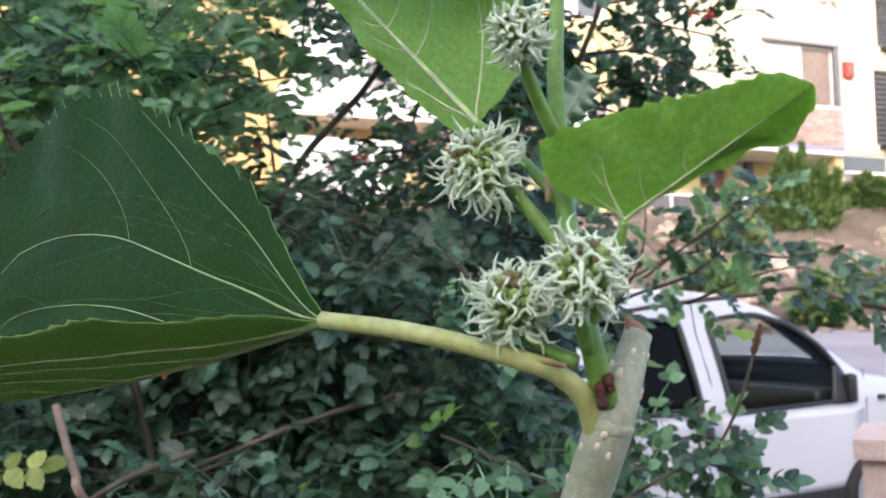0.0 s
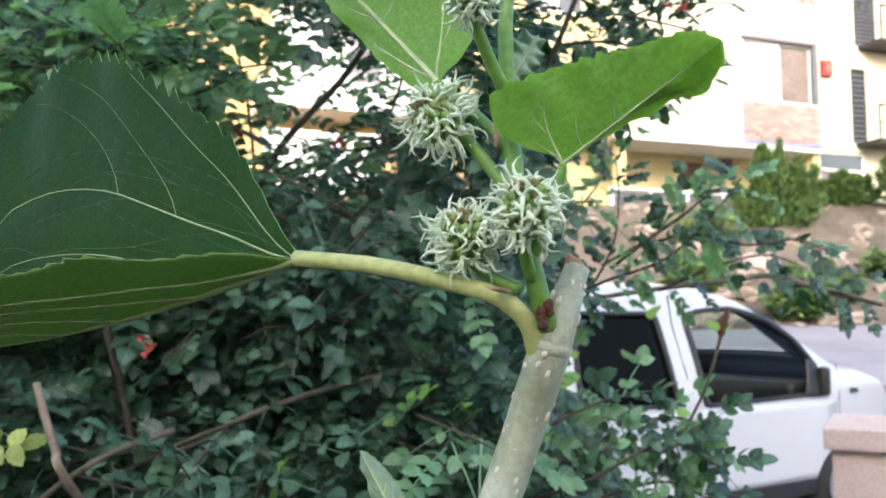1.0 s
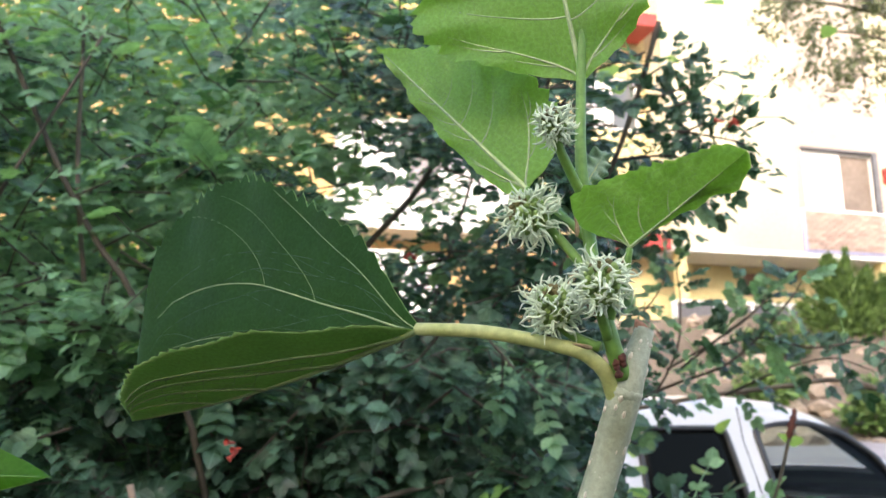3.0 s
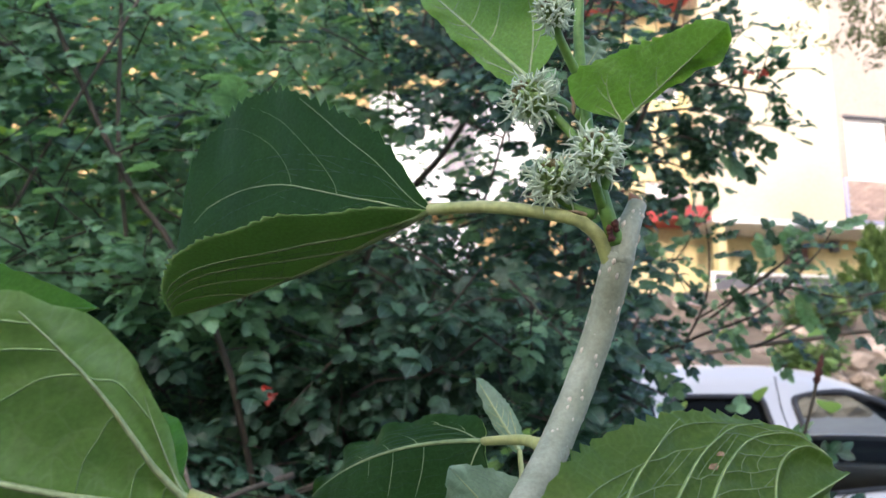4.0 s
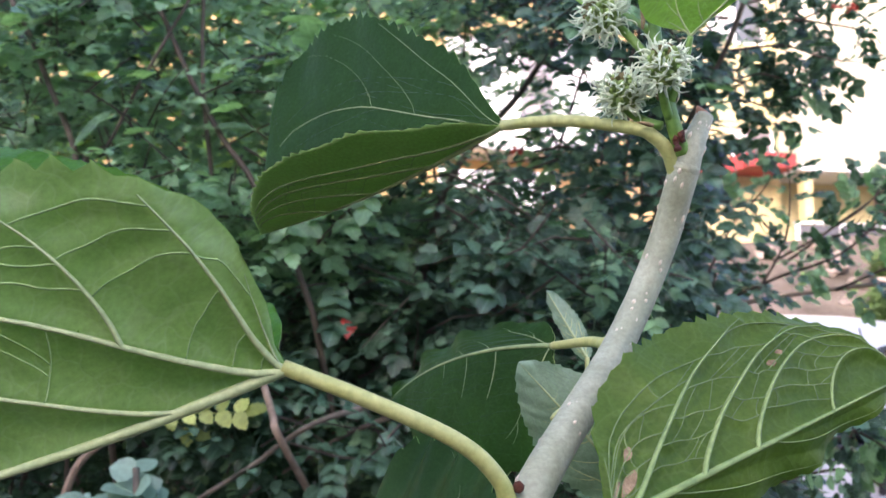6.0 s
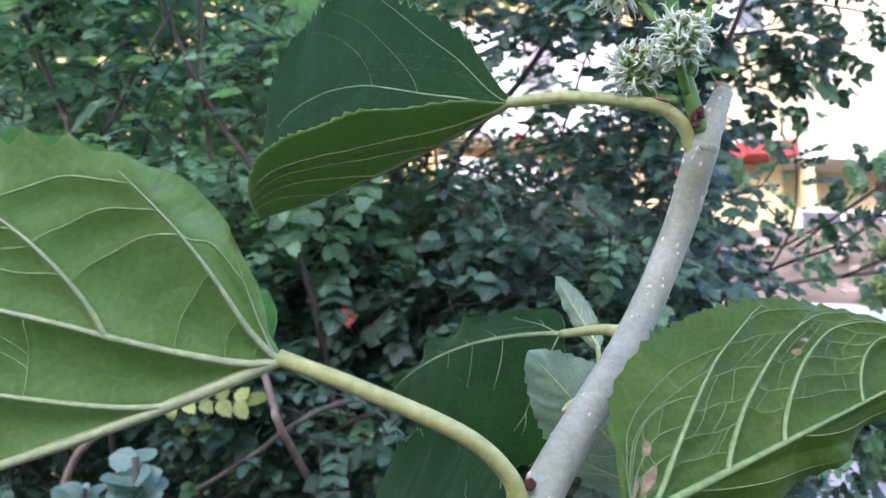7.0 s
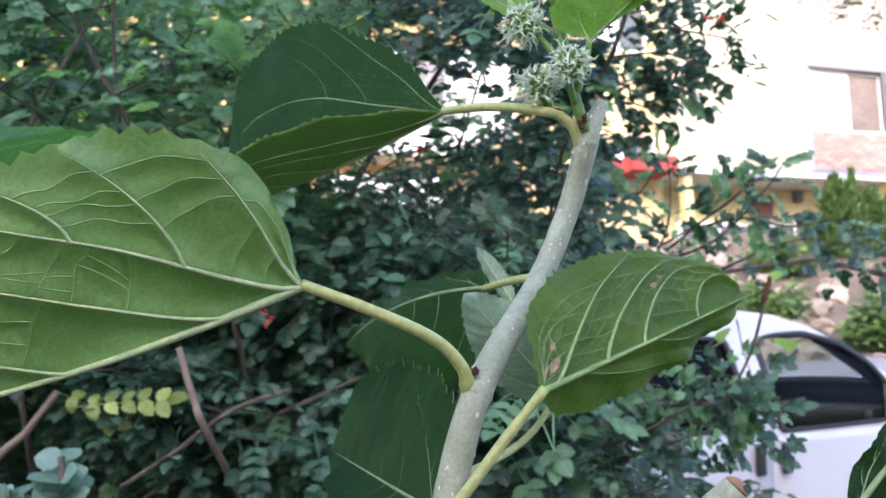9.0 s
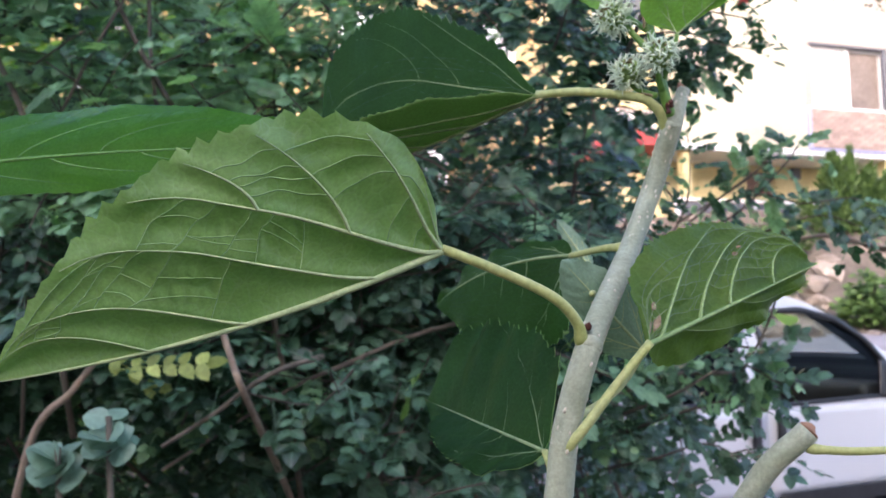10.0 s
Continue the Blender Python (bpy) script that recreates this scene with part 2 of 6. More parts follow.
M_FLOWER = surface("flower_scarlet", (0.38, 0.05, 0.04), (0.55, 0.11, 0.07), 90, 0.5, 0.3, 0.2, 0.001)
M_ROSETTE = foliage_mat("rosette_blue_green", (0.14, 0.25, 0.18), (0.21, 0.34, 0.26), (0.15, 0.3, 0.15), 0.42, 0.2)
M_CONIFER = foliage_mat("conifer_spray", (0.04, 0.09, 0.025), (0.11, 0.18, 0.045), (0.14, 0.26, 0.04), 0.6, 0.3)
M_STREET = foliage_mat("street_tree_leaf", (0.055, 0.075, 0.035), (0.13, 0.145, 0.075), (0.16, 0.2, 0.07), 0.5, 0.3)
M_CAR, _n, _l, _b = base_mat("car_paint_white", 0.3, 0, 0.5)
_b.inputs["Coat Weight"].default_value = 0.6
_b.inputs["Coat Roughness"].default_value = 0.05
_dust = ramp(_n, ((0.35, (0.47, 0.48, 0.50)), (0.7, (0.53, 0.54, 0.56))))
_l.new(noise_tex(_n, _l, 0.8, 3, 0.5, _n.new("ShaderNodeTexCoord").outputs["Object"]), _dust.inputs[0])
_l.new(_dust.outputs[0], _b.inputs["Base Color"])
M_GLASS, _n, _l, _b = base_mat("car_glass_dark", 0.04, 0, 0.03)
_b.inputs["Base Color"].default_value = (0.004, 0.005, 0.005, 1)
M_CLEAR = bpy.data.materials.new("car_glass_clear")
M_CLEAR.use_nodes = True
_n, _l = M_CLEAR.node_tree.nodes, M_CLEAR.node_tree.links
_t, _g, _f, _m = _n.new("ShaderNodeBsdfTransparent"), _n.new("ShaderNodeBsdfGlossy"), _n.new("ShaderNodeFresnel"), _n.new("ShaderNodeMixShader")
_t.inputs[0].default_value = (0.74, 0.80, 0.77, 1)
_g.inputs["Roughness"].default_value = 0.02
_f.inputs["IOR"].default_value = 1.18
_l.new(_f.outputs[0], _m.inputs[0])
_l.new(_t.outputs[0], _m.inputs[1])
_l.new(_g.outputs[0], _m.inputs[2])
_l.new(_m.outputs[0], _n["Material Output"].inputs[0])
M_SEAT = surface("seat_cloth_dark", (0.02, 0.02, 0.022), (0.04, 0.04, 0.044), 30, 0.9, 0.2, 0.4, 0.002)
M_BLACK = surface("black_plastic", (0.012, 0.012, 0.013), (0.025, 0.025, 0.027), 25, 0.45, 0.4, 0.2, 0.001)
M_TYRE = surface("tyre_rubber", (0.018, 0.018, 0.018), (0.03, 0.03, 0.03), 30, 0.8, 0.3, 0.4, 0.002)
M_RIM = surface("rim_grey", (0.4, 0.4, 0.42), (0.5, 0.5, 0.52), 20, 0.35, 0.5, 0.1, 0.001, metal=0.8)
M_CREAM = surface("plaster_cream", (0.54, 0.49, 0.36), (0.60, 0.55, 0.42), 0.6, 0.85, 0.2, 0.3, 0.004, 30)
M_YPLASTER = surface("plaster_yellow", (0.58, 0.49, 0.26), (0.64, 0.55, 0.31), 0.6, 0.85, 0.2, 0.3, 0.004, 30)
M_OPLASTER = surface("plaster_ochre", (0.50, 0.34, 0.16), (0.58, 0.42, 0.21), 0.6, 0.85, 0.2, 0.3, 0.004, 30)
M_WPLASTER = surface("plaster_white", (0.80, 0.80, 0.80), (0.84, 0.84, 0.84), 0.6, 0.8, 0.2, 0.3, 0.004, 30)
M_REDP = surface("red_paint", (0.30, 0.045, 0.045), (0.38, 0.07, 0.065), 3, 0.6, 0.3, 0.2, 0.003)
M_FENCE = surface("grey_panel", (0.10, 0.10, 0.115), (0.14, 0.14, 0.155), 3, 0.6, 0.3, 0.2, 0.003, vary=0.15)
M_DOOR = surface("door_brown", (0.16, 0.085, 0.07), (0.22, 0.12, 0.10), 4, 0.6, 0.3, 0.2, 0.003)
M_WGLASS, _n, _l, _b = base_mat("window_glass", 0.06, 0, 0.6)
_b.inputs["Base Color"].default_value = (0.10, 0.11, 0.12, 1)
M_CURTAIN = surface("curtain_white", (0.66, 0.66, 0.66), (0.78, 0.78, 0.78), 5, 0.9, 0.2, 0.3, 0.01)
M_CURTAING = surface("curtain_grey", (0.20, 0.19, 0.20), (0.30, 0.28, 0.30), 5, 0.9, 0.2, 0.3, 0.01)
M_ROOM = surface("room_shade", (0.17, 0.135, 0.115), (0.24, 0.195, 0.17), 2, 0.7, 0.3, 0.2, 0.003)
M_BRICK = surface("facing_brick", (0.38, 0.27, 0.23), (0.53, 0.40, 0.35), 6, 0.85, 0.2, 0.4, 0.004, vary=0.22)
M_MORTAR = surface("mortar", (0.40, 0.34, 0.32), (0.50, 0.44, 0.41), 5, 0.9, 0.2, 0.3, 0.003)
M_PANEL = surface("plaster_pale_pink", (0.37, 0.315, 0.28), (0.42, 0.36, 0.32), 0.6, 0.85, 0.2, 0.3, 0.004, 30)
M_BLUE = surface("lilac_trim", (0.42, 0.42, 0.66), (0.50, 0.50, 0.74), 3, 0.7, 0.3, 0.2, 0.003)
M_PINK = surface("pink_masonry_paint", (0.58, 0.455, 0.41), (0.70, 0.575, 0.52), 6, 0.85, 0.2, 0.6, 0.004, 14)
M_SOIL = surface("soil", (0.10, 0.083, 0.066), (0.20, 0.165, 0.135), 1.5, 0.95, 0.1, 0.8, 0.03, 12)
# tone of the unseen added sheet sets how much light bounces up
M_BED = surface("bounce_bed_soil", (0.055, 0.045, 0.034), (0.11, 0.09, 0.07), 2.5, 0.95, 0.1, 0.8, 0.02, 10)
M_ROAD = surface("road_grey", (0.22, 0.21, 0.24), (0.30, 0.29, 0.32), 0.8, 0.9, 0.2, 0.5, 0.006, 30)
M_ROCK = surface("bank_stone", (0.24, 0.195, 0.16), (0.40, 0.33, 0.28), 1.5, 0.9, 0.2, 0.8, 0.03, 8, vary=0.25)


# ---- building helpers ----
def mesh_ob(name, verts, faces, mats, parent=None, smooth=True, slots=None, uvs=None):
    me = bpy.data.meshes.new(name)
    me.from_pydata([tuple(v) for v in verts], [], faces)
    for m in (mats if isinstance(mats, (list, tuple)) else [mats]):
        me.materials.append(m)
    if slots is not None:
        me.polygons.foreach_set("material_index", slots)
    if uvs is not None:
        lay = me.uv_layers.new(name="UVMap")
        idx = np.empty(len(me.loops), dtype=np.int32)
        me.loops.foreach_get("vertex_index", idx)
        lay.data.foreach_set("uv", np.asarray(uvs, dtype=np.float32)[idx].ravel())
    if smooth:
        me.polygons.foreach_set("use_smooth", [True] * len(me.polygons))
    me.update()
    ob = new(name, me)
    ob.parent = parent
    return ob


def part(name, bm, material, parent=None, label="", smooth=False):
    me = bpy.data.meshes.new(name)
    bm.to_mesh(me)
    bm.free()
    me.materials.append(material)
    if smooth:
        me.polygons.foreach_set("use_smooth", [True] * len(me.polygons))
    ob = new(name, me)
    ob.parent = parent
    if label:
        ob["label"] = label
    return ob


def empty(name, m=None):
    ob = new(name)
    if m is not None:
        ob.matrix_world = m
    return ob


def box(bm, x0, x1, y0, y1, z0, z1, bevel=0.0):
    r = bmesh.ops.create_cube(bm, size=1.0)
    vs = r["verts"]
    for v in vs:
        v.co = Vector((x0 + (v.co.x + 0.5) * (x1 - x0), y0 + (v.co.y + 0.5) * (y1 - y0), z0 + (v.co.z + 0.5) * (z1 - z0)))
    if bevel:
        es = list({e for v in vs for e in v.link_edges})
        bmesh.ops.bevel(bm, geom=es, offset=bevel, segments=2, affect='EDGES', profile=0.7)


def box_part(name, dims, material, parent=None, bevel=0.0, label=""):
    bm = bmesh.new()
    box(bm, *dims, bevel)
    return part(name, bm, material, parent, label)


def unit(v):
    v = np.asarray(v, float)
    return v / (np.linalg.norm(v) + 1e-12)


def spline(pts, n):
    """n points along a smooth curve through pts."""
    p = np.asarray(pts, float)
    p = np.vstack([2 * p[0] - p[1], p, 2 * p[-1] - p[-2]])
    out = []
    segs = len(p) - 3
    for t in np.linspace(0, segs, n):
        i = min(int(t), segs - 1)
        u = t - i
        a, b, c, d = p[i:i + 4]
        out.append(0.5 * ((2 * b) + (c - a) * u + (2 * a - 5 * b + 4 * c - d) * u * u + (3 * b - a - 3 * c + d) * u ** 3))
    return np.array(out)


def tube(path, radii, sides=8, cap=True, wob=0.0, rng=None):
    path = np.asarray(path, float)
    n = len(path)
    radii = np.broadcast_to(radii, (n,)) if np.ndim(radii) else np.full(n, radii)
    tang = np.gradient(path, axis=0)
    ref = np.array([0.3, 1.0, 0.2]) if abs(unit(tang[0])[1]) < 0.9 else np.array([1.0, 0, 0])
    verts, faces = [], []
    for i in range(n):
        t = unit(tang[i])
        a = unit(np.cross(t, ref))
        b = np.cross(t, a)
        for k in range(sides):
            q = 2 * math.pi * k / sides
            r = radii[i] * (1 + (wob * (rng.random() - 0.5) if wob else 0))
            verts.append(path[i] + r * (math.cos(q) * a + math.sin(q) * b))
    for i in range(n - 1):
        for k in range(sides):
            j = (k + 1) % sides
            faces.append((i * sides + k, i * sides + j, (i + 1) * sides + j, (i + 1) * sides + k))
    if cap:
        faces.append(tuple(range(sides))[::-1])
        faces.append(tuple((n - 1) * sides + k for k in range(sides)))
    return verts, faces


def join(parts):
    verts, faces = [], []
    for v, f in parts:
        o = len(verts)
        verts += list(v)
        faces += [tuple(i + o for i in q) for q in f]
    return verts, faces


# ---- the ground and the road ----
def ground_z(x, y):
    s = lambda a, b: min(1, max(0, (y - a) / (b - a)))
    z = 1.05 * s(7.6, 9.2) + 0.35 * s(9.2, 13.0)
    z += 2.5 * (s(13.2, 18.2) ** 1.2)
    return z


def build_ground():
    xs = np.concatenate([[-900, -300, -100], np.linspace(-40, 40, 90), [100, 300, 900]])
    ys = np.concatenate([[-900, -200, -60, -20], np.linspace(-8, 26, 70), [40, 100, 300, 900]])
    verts, faces = [], []
    for y in ys:
        for x in xs:
            z = ground_z(x, y)
            if 13.2 < y < 19:
                z += 0.25 * noise.noise(Vector((x * 0.9, y * 0.9, 0)))
            elif y < 7:
                z += 0.03 * noise.noise(Vector((x * 1.5, y * 1.5, 4)))
            verts.append((x, y, z))
    w = len(xs)
    for j in range(len(ys) - 1):
        for i in range(w - 1):
            a = j * w + i
            faces.append((a, a + 1, a + w + 1, a + w))
    ob = mesh_ob("ground", verts, faces, M_SOIL)
    tagged(ob, "brown earth rising to a stony bank", "ground", kind="structure")
    ys = np.linspace(8.9, 13.3, 14)
    xs = np.linspace(-60, 60, 60)
    verts = [(x, y, ground_z(x, y) + 0.02) for y in ys for x in xs]
    faces = [(j * 60 + i, j * 60 + i + 1, (j + 1) * 60 + i + 1, (j + 1) * 60 + i) for j in range(13) for i in range(59)]
    tagged(mesh_ob("road", verts, faces, M_ROAD), "worn grey concrete road behind the car", "road", kind="structure")
    ys = np.linspace(2.7, 7.4, 8)
    verts = [(x, y, 0.045) for y in ys for x in xs]
    faces = [(j * 60 + i, j * 60 + i + 1, (j + 1) * 60 + i + 1, (j + 1) * 60 + i) for j in range(7) for i in range(59)]
    tagged(mesh_ob("pavement", verts, faces, M_ROAD), "grey paved strip under the parked car", "pavement", kind="structure")


build_ground()


def bank_stones():
    rng = np.random.default_rng(11)
    meshes = []
    for k in range(5):
        bm = bmesh.new()
        bmesh.ops.create_icosphere(bm, subdivisions=2, radius=1.0)
        for v in bm.verts:
            v.co *= 0.75 + 0.5 * noise.noise(v.co * 1.3 + Vector((k * 7.1, 0, 0)))
            v.co.z *= 0.7
        me = bpy.data.meshes.new("stone")
        bm.to_mesh(me)
        bm.free()
        me.materials.append(M_ROCK)
        meshes.append(me)
    for i in range(150):
        x, y = rng.uniform(2.0, 16), rng.uniform(12.9, 18.2)
        s = rng.uniform(0.10, 0.42) * (1.2 if y < 14 else 0.9)
        ob = new("stone", meshes[i % 5])
        ob.matrix_world = pose(x, y, ground_z(x, y) + s * 0.12, rng.uniform(-20, 20), rng.uniform(-20, 20), rng.uniform(0, 360)) @ Matrix.Diagonal((s, s * rng.uniform(0.7, 1.2), s, 1))
        tagged(ob, "pale beige boulder on the earth bank", "stone", "stones on the bank")


bank_stones()


# ---- the apartment building across the road ----
def building():
    th = empty("apartment_building", pose(7.482, 21.97, 0, 0, 0, 20))
    tagged(th, "cream and yellow apartment building with brick-faced bay and red canopies", "building")

    def wall(name, u0, u1, y0, y1, z0, z1, holes, material):
        """A wall of boxes round its rectangular openings (u0, u1, z0, z1)."""
        bm = bmesh.new()
        us = sorted({u0, u1, *[h[0] for h in holes], *[h[1] for h in holes]})
        zs = sorted({z0, z1, *[h[2] for h in holes], *[h[3] for h in holes]})
        for a, b in zip(us, us[1:]):
            for c, d in zip(zs, zs[1:]):
                mu, mz = (a + b) / 2, (c + d) / 2
                if not any(h[0] < mu < h[1] and h[2] < mz < h[3] for h in holes):
                    box(bm, a, b, y0, y1, c, d)
        bmesh.ops.remove_doubles(bm, verts=bm.verts, dist=1e-4)
        return part(name, bm, material, th)

    def window(u0, u1, z0, z1, y, frame_mat, panes, depth=0.12):
        bm = bmesh.new()
        w = 0.06
        for d in ((u0, u1, y, y + depth, z0, z0 + w), (u0, u1, y, y + depth, z1 - w, z1), (u0, u0 + w, y, y + depth, z0 + w, z1 - w), (u1 - w, u1, y, y + depth, z0 + w, z1 - w)):
            box(bm, *d)
        win = part("window", bm, frame_mat, th)
        n = len(panes)
        for k, m in enumerate(panes):
            a = u0 + w + (u1 - u0 - 2 * w) * k / n
            b = u0 + w + (u1 - u0 - 2 * w) * (k + 1) / n
            box_part("pane", (a + 0.02, b - 0.02, y + 0.04, y + 0.07, z0 + w, z1 - w), m, win, 0)
            if k:
                box_part("mullion", (a - 0.03, a + 0.03, y + 0.01, y + 0.1, z0 + w, z1 - w), frame_mat, win)
        return win

    # bay with the brick parapet and the large window
    wall("bay_wall", -3.68, -0.06, 0, 0.25, 5.95, 13.0, [], M_CREAM)
    wall("bay_panel", -0.06, 2.52, -0.012, 0.25, 5.95, 13.0, [(0.14, 2.38, 7.04, 8.66)], M_PANEL)
    box_part("bay_side", (-3.68, -3.43, 0.25, 3.5, 5.95, 13.0), M_CREAM, th)
    box_part("bay_side", (2.27, 2.52, 0.25, 3.5, 5.95, 13.0), M_CREAM, th)
    box_part("bay_floor", (-3.68, 2.52, -0.03, 3.5, 5.82, 5.95), M_WPLASTER, th)
    box_part("room_back", (-3.4, 2.2, 2.2, 2.3, 5.95, 13.0), M_YPLASTER, th)
    box_part("room_floor", (0.0, 2.27, 0.25, 2.2, 6.9, 7.0), M_DOOR, th)
    window(0.16, 1.28, 7.06, 8.64, 0.06, M_WPLASTER, [M_CURTAIN])
    # opaque pane painted with the dimness of the room behind the opening
    window(1.30, 2.36, 7.06, 8.64, 0.10, M_WPLASTER, [M_ROOM])
    box_part("window_head", (0.08, 2.42, -0.05, 0.02, 8.64, 8.70), M_FENCE, th)
    box_part("window_jamb", (2.28, 2.42, -0.05, 0.02, 7.05, 8.64), M_FENCE, th)
    par = box_part("parapet", (0.0, 2.46, -0.06, -0.014, 6.02, 7.0), M_MORTAR, th)
    rng = np.random.default_rng(5)
    bme = bpy.data.meshes.new("brick")
    bm = bmesh.new()
    box(bm, -0.112, 0.112, -0.018, 0.0, -0.034, 0.034)
    bm.to_mesh(bme)
    bm.free()
    bme.materials.append(M_BRICK)
    for r in range(12):
        for c in range(10):
            u = 0.13 + c * 0.244 + (0.122 if r % 2 else 0) - 0.02
            if u > 2.36:
                continue
            ob = new("brick", bme)
            ob.parent = par
            ob.location = (u, -0.06 - 0.006 * rng.random(), 6.07 + r * 0.08)
    for d in ((-0.06, 0.0, -0.09, -0.014, 6.0, 7.06), (2.46, 2.51, -0.09, -0.014, 6.0, 7.06), (-0.06, 2.51, -0.09, -0.014, 5.955, 6.0)):
        box_part("trim", d, M_BLUE, th)
    box_part("sill", (-0.02, 2.48, -0.10, 0.02, 7.0, 7.05), M_WPLASTER, th)
    # recessed ground floor under the bay
    wall("ground_wall", -3.6, 2.5, 1.4, 1.65, 3.5, 5.82, [(-0.92, -0.04, 5.0, 5.72)], M_YPLASTER)
    sw = window(-0.92, -0.04, 5.0, 5.72, 1.44, M_YPLASTER, [M_DOOR])
    for k in range(8):
        box_part("slat", (-0.84, -0.12, 1.46, 1.478, 5.08 + k * 0.073, 5.13 + k * 0.073), M_DOOR, sw)
    for u in (0.45, 1.45):
        box_part("meter_box", (u, u + 0.22, 1.25, 1.399, 5.48, 5.78), M_FENCE, th, 0.01)
    for u in (-3.5, 2.3):
        box_part("column", (u, u + 0.22, 0.1, 0.35, 3.5, 5.82), M_YPLASTER, th)
    # wall to the east with shuttered windows, balcony rails and a low window
    wall("east_wall", 2.52, 12.0, 0.32, 0.6, 3.5, 13.0, [(2.76, 4.3, 4.85, 5.98), (3.9, 4.42, 6.25, 8.3), (4.08, 4.85, 8.95, 10.6)], M_CREAM)
    window(2.76, 4.3, 4.85, 5.98, 0.38, M_WPLASTER, [M_CURTAING, M_DOOR])
    box_part("transom", (2.82, 4.24, 0.34, 0.385, 5.45, 5.51), M_WPLASTER, th)
    box_part("upper_light", (2.82, 4.24, 0.386, 0.415, 5.51, 5.92), M_WGLASS, th)
    for a, b, c, e in ((3.9, 4.42, 6.25, 8.3), (4.08, 4.85, 8.95, 10.6)):
        sh = box_part("shutter", (a, b, 0.36, 0.42, c, e), M_BLACK, th)
        for k in range(14):
            box_part("slat", (a + 0.04, b - 0.04, 0.335, 0.36, c + 0.05 + k * (e - c - 0.1) / 14, c + 0.09 + k * (e - c - 0.1) / 14), M_FENCE, sh)
        bal = box_part("balcony", (a + 0.1, a + 3.0, -0.5, 0.32, c - 0.12, c - 0.02), M_BLACK, th)
        box_part("rail", (a + 0.1, a + 3.0, -0.5, -0.46, c + 0.85, c + 0.9), M_BLACK, bal)
        box_part("rail", (a + 0.1, a + 3.0, -0.5, -0.46, c + 0.4, c + 0.43), M_BLACK, bal)
        for k in range(6):
            box_part("rail_post", (a + 0.1 + k * 0.56, a + 0.13 + k * 0.56, -0.5, -0.47, c, c + 0.85), M_BLACK, bal)
    nic = box_part("alarm_box", (2.86, 3.16, 0.2, 0.319, 7.98, 8.40), M_REDP, th, 0.01)
    box_part("cover", (2.96, 3.06, 0.18, 0.2, 8.08, 8.30), M_ROOM, nic)
    # wing to the west, with canopies
    holes = [(-4.9, -3.76, 5.95, 6.95), (-11.6, -7.4, 6.6, 8.8), (-5.4, -3.9, 9.0, 10.4), (-17.0, -15.4, 6.6, 8.2)]
    wall("west_wall", -6.8, -3.68, 0.8, 1.05, 3.5, 14.0, [holes[0], holes[2]], M_YPLASTER)
    wall("west_wall", -13.2, -6.8, 0.8, 1.05, 3.5, 14.0, [holes[1]], M_OPLASTER)
    wall("far_west_wall", -30.0, -13.2, 0.8, 1.05, 3.5, 14.0, holes[3:], M_OPLASTER)
    window(-4.9, -3.76, 5.95, 6.95, 0.86, M_WPLASTER, [M_CURTAIN, M_CURTAING])
    window(-5.4, -3.9, 9.0, 10.4, 0.86, M_WPLASTER, [M_CURTAIN, M_WGLASS])
    window(-17.0, -15.4, 6.6, 8.2, 0.86, M_WPLASTER, [M_WGLASS, M_WGLASS])
    window(-11.6, -7.4, 6.6, 8.8, 0.86, M_WPLASTER, [M_CURTAIN, M_CURTAIN, M_CURTAING, M_CURTAIN, M_CURTAIN])
    box_part("balcony_wall", (-12.0, -8.4, -0.3, 0.8, 5.9, 6.5), M_WPLASTER, th)
    for z in (5.8, 11.35):
        can = box_part("canopy", (-5.0, -3.86, -0.25, 0.8, z, z + 0.34), M_REDP, th, 0.02)
        bm = bmesh.new()
        box(bm, -6.6, -5.0, 0.0, 0.8, z, z + 0.34)
        for v in bm.verts:
            v.co.z += (v.co.x + 5.0) * 0.32
        part("sloping_edge", bm, M_REDP, can)
    box_part("balustrade", (-12.0, -9.6, -0.9, -0.82, 4.0, 5.3), M_WPLASTER, th)
    # roof slab and body behind
    box_part("roof", (-30.0, 12.0, 0.9, 9.0, 13.9, 14.2), M_WPLASTER, th)
    box_part("rear_wall", (-30.0, 12.0, 8.8, 9.0, 3.5, 13.9), M_YPLASTER, th)
    return th


building()


def panel_fence():
    th = empty("panel_fence", pose(7.482, 21.97, 0, 0, 0, 20))
    tagged(th, "low fence of grey panels with white posts and rail", "fence")
    for k in range(9):
        u = -4.35 + 0.98 * k - (0.0 if k < 5 else -1.0)
        box_part("panel", (u + 0.03, u + 0.95, -1.02, -0.98, 3.3, 4.40), M_FENCE, th, 0.008)
        box_part("post", (u - 0.03, u + 0.03, -1.05, -0.95, 3.3, 4.42), M_WPLASTER, th)
    box_part("top_rail", (-4.4, 5.6, -1.06, -0.94, 4.42, 4.47), M_WPLASTER, th)
    box_part("footing", (-4.4, 5.6, -1.2, -0.9, 3.0, 3.80), M_PINK, th)


panel_fence()


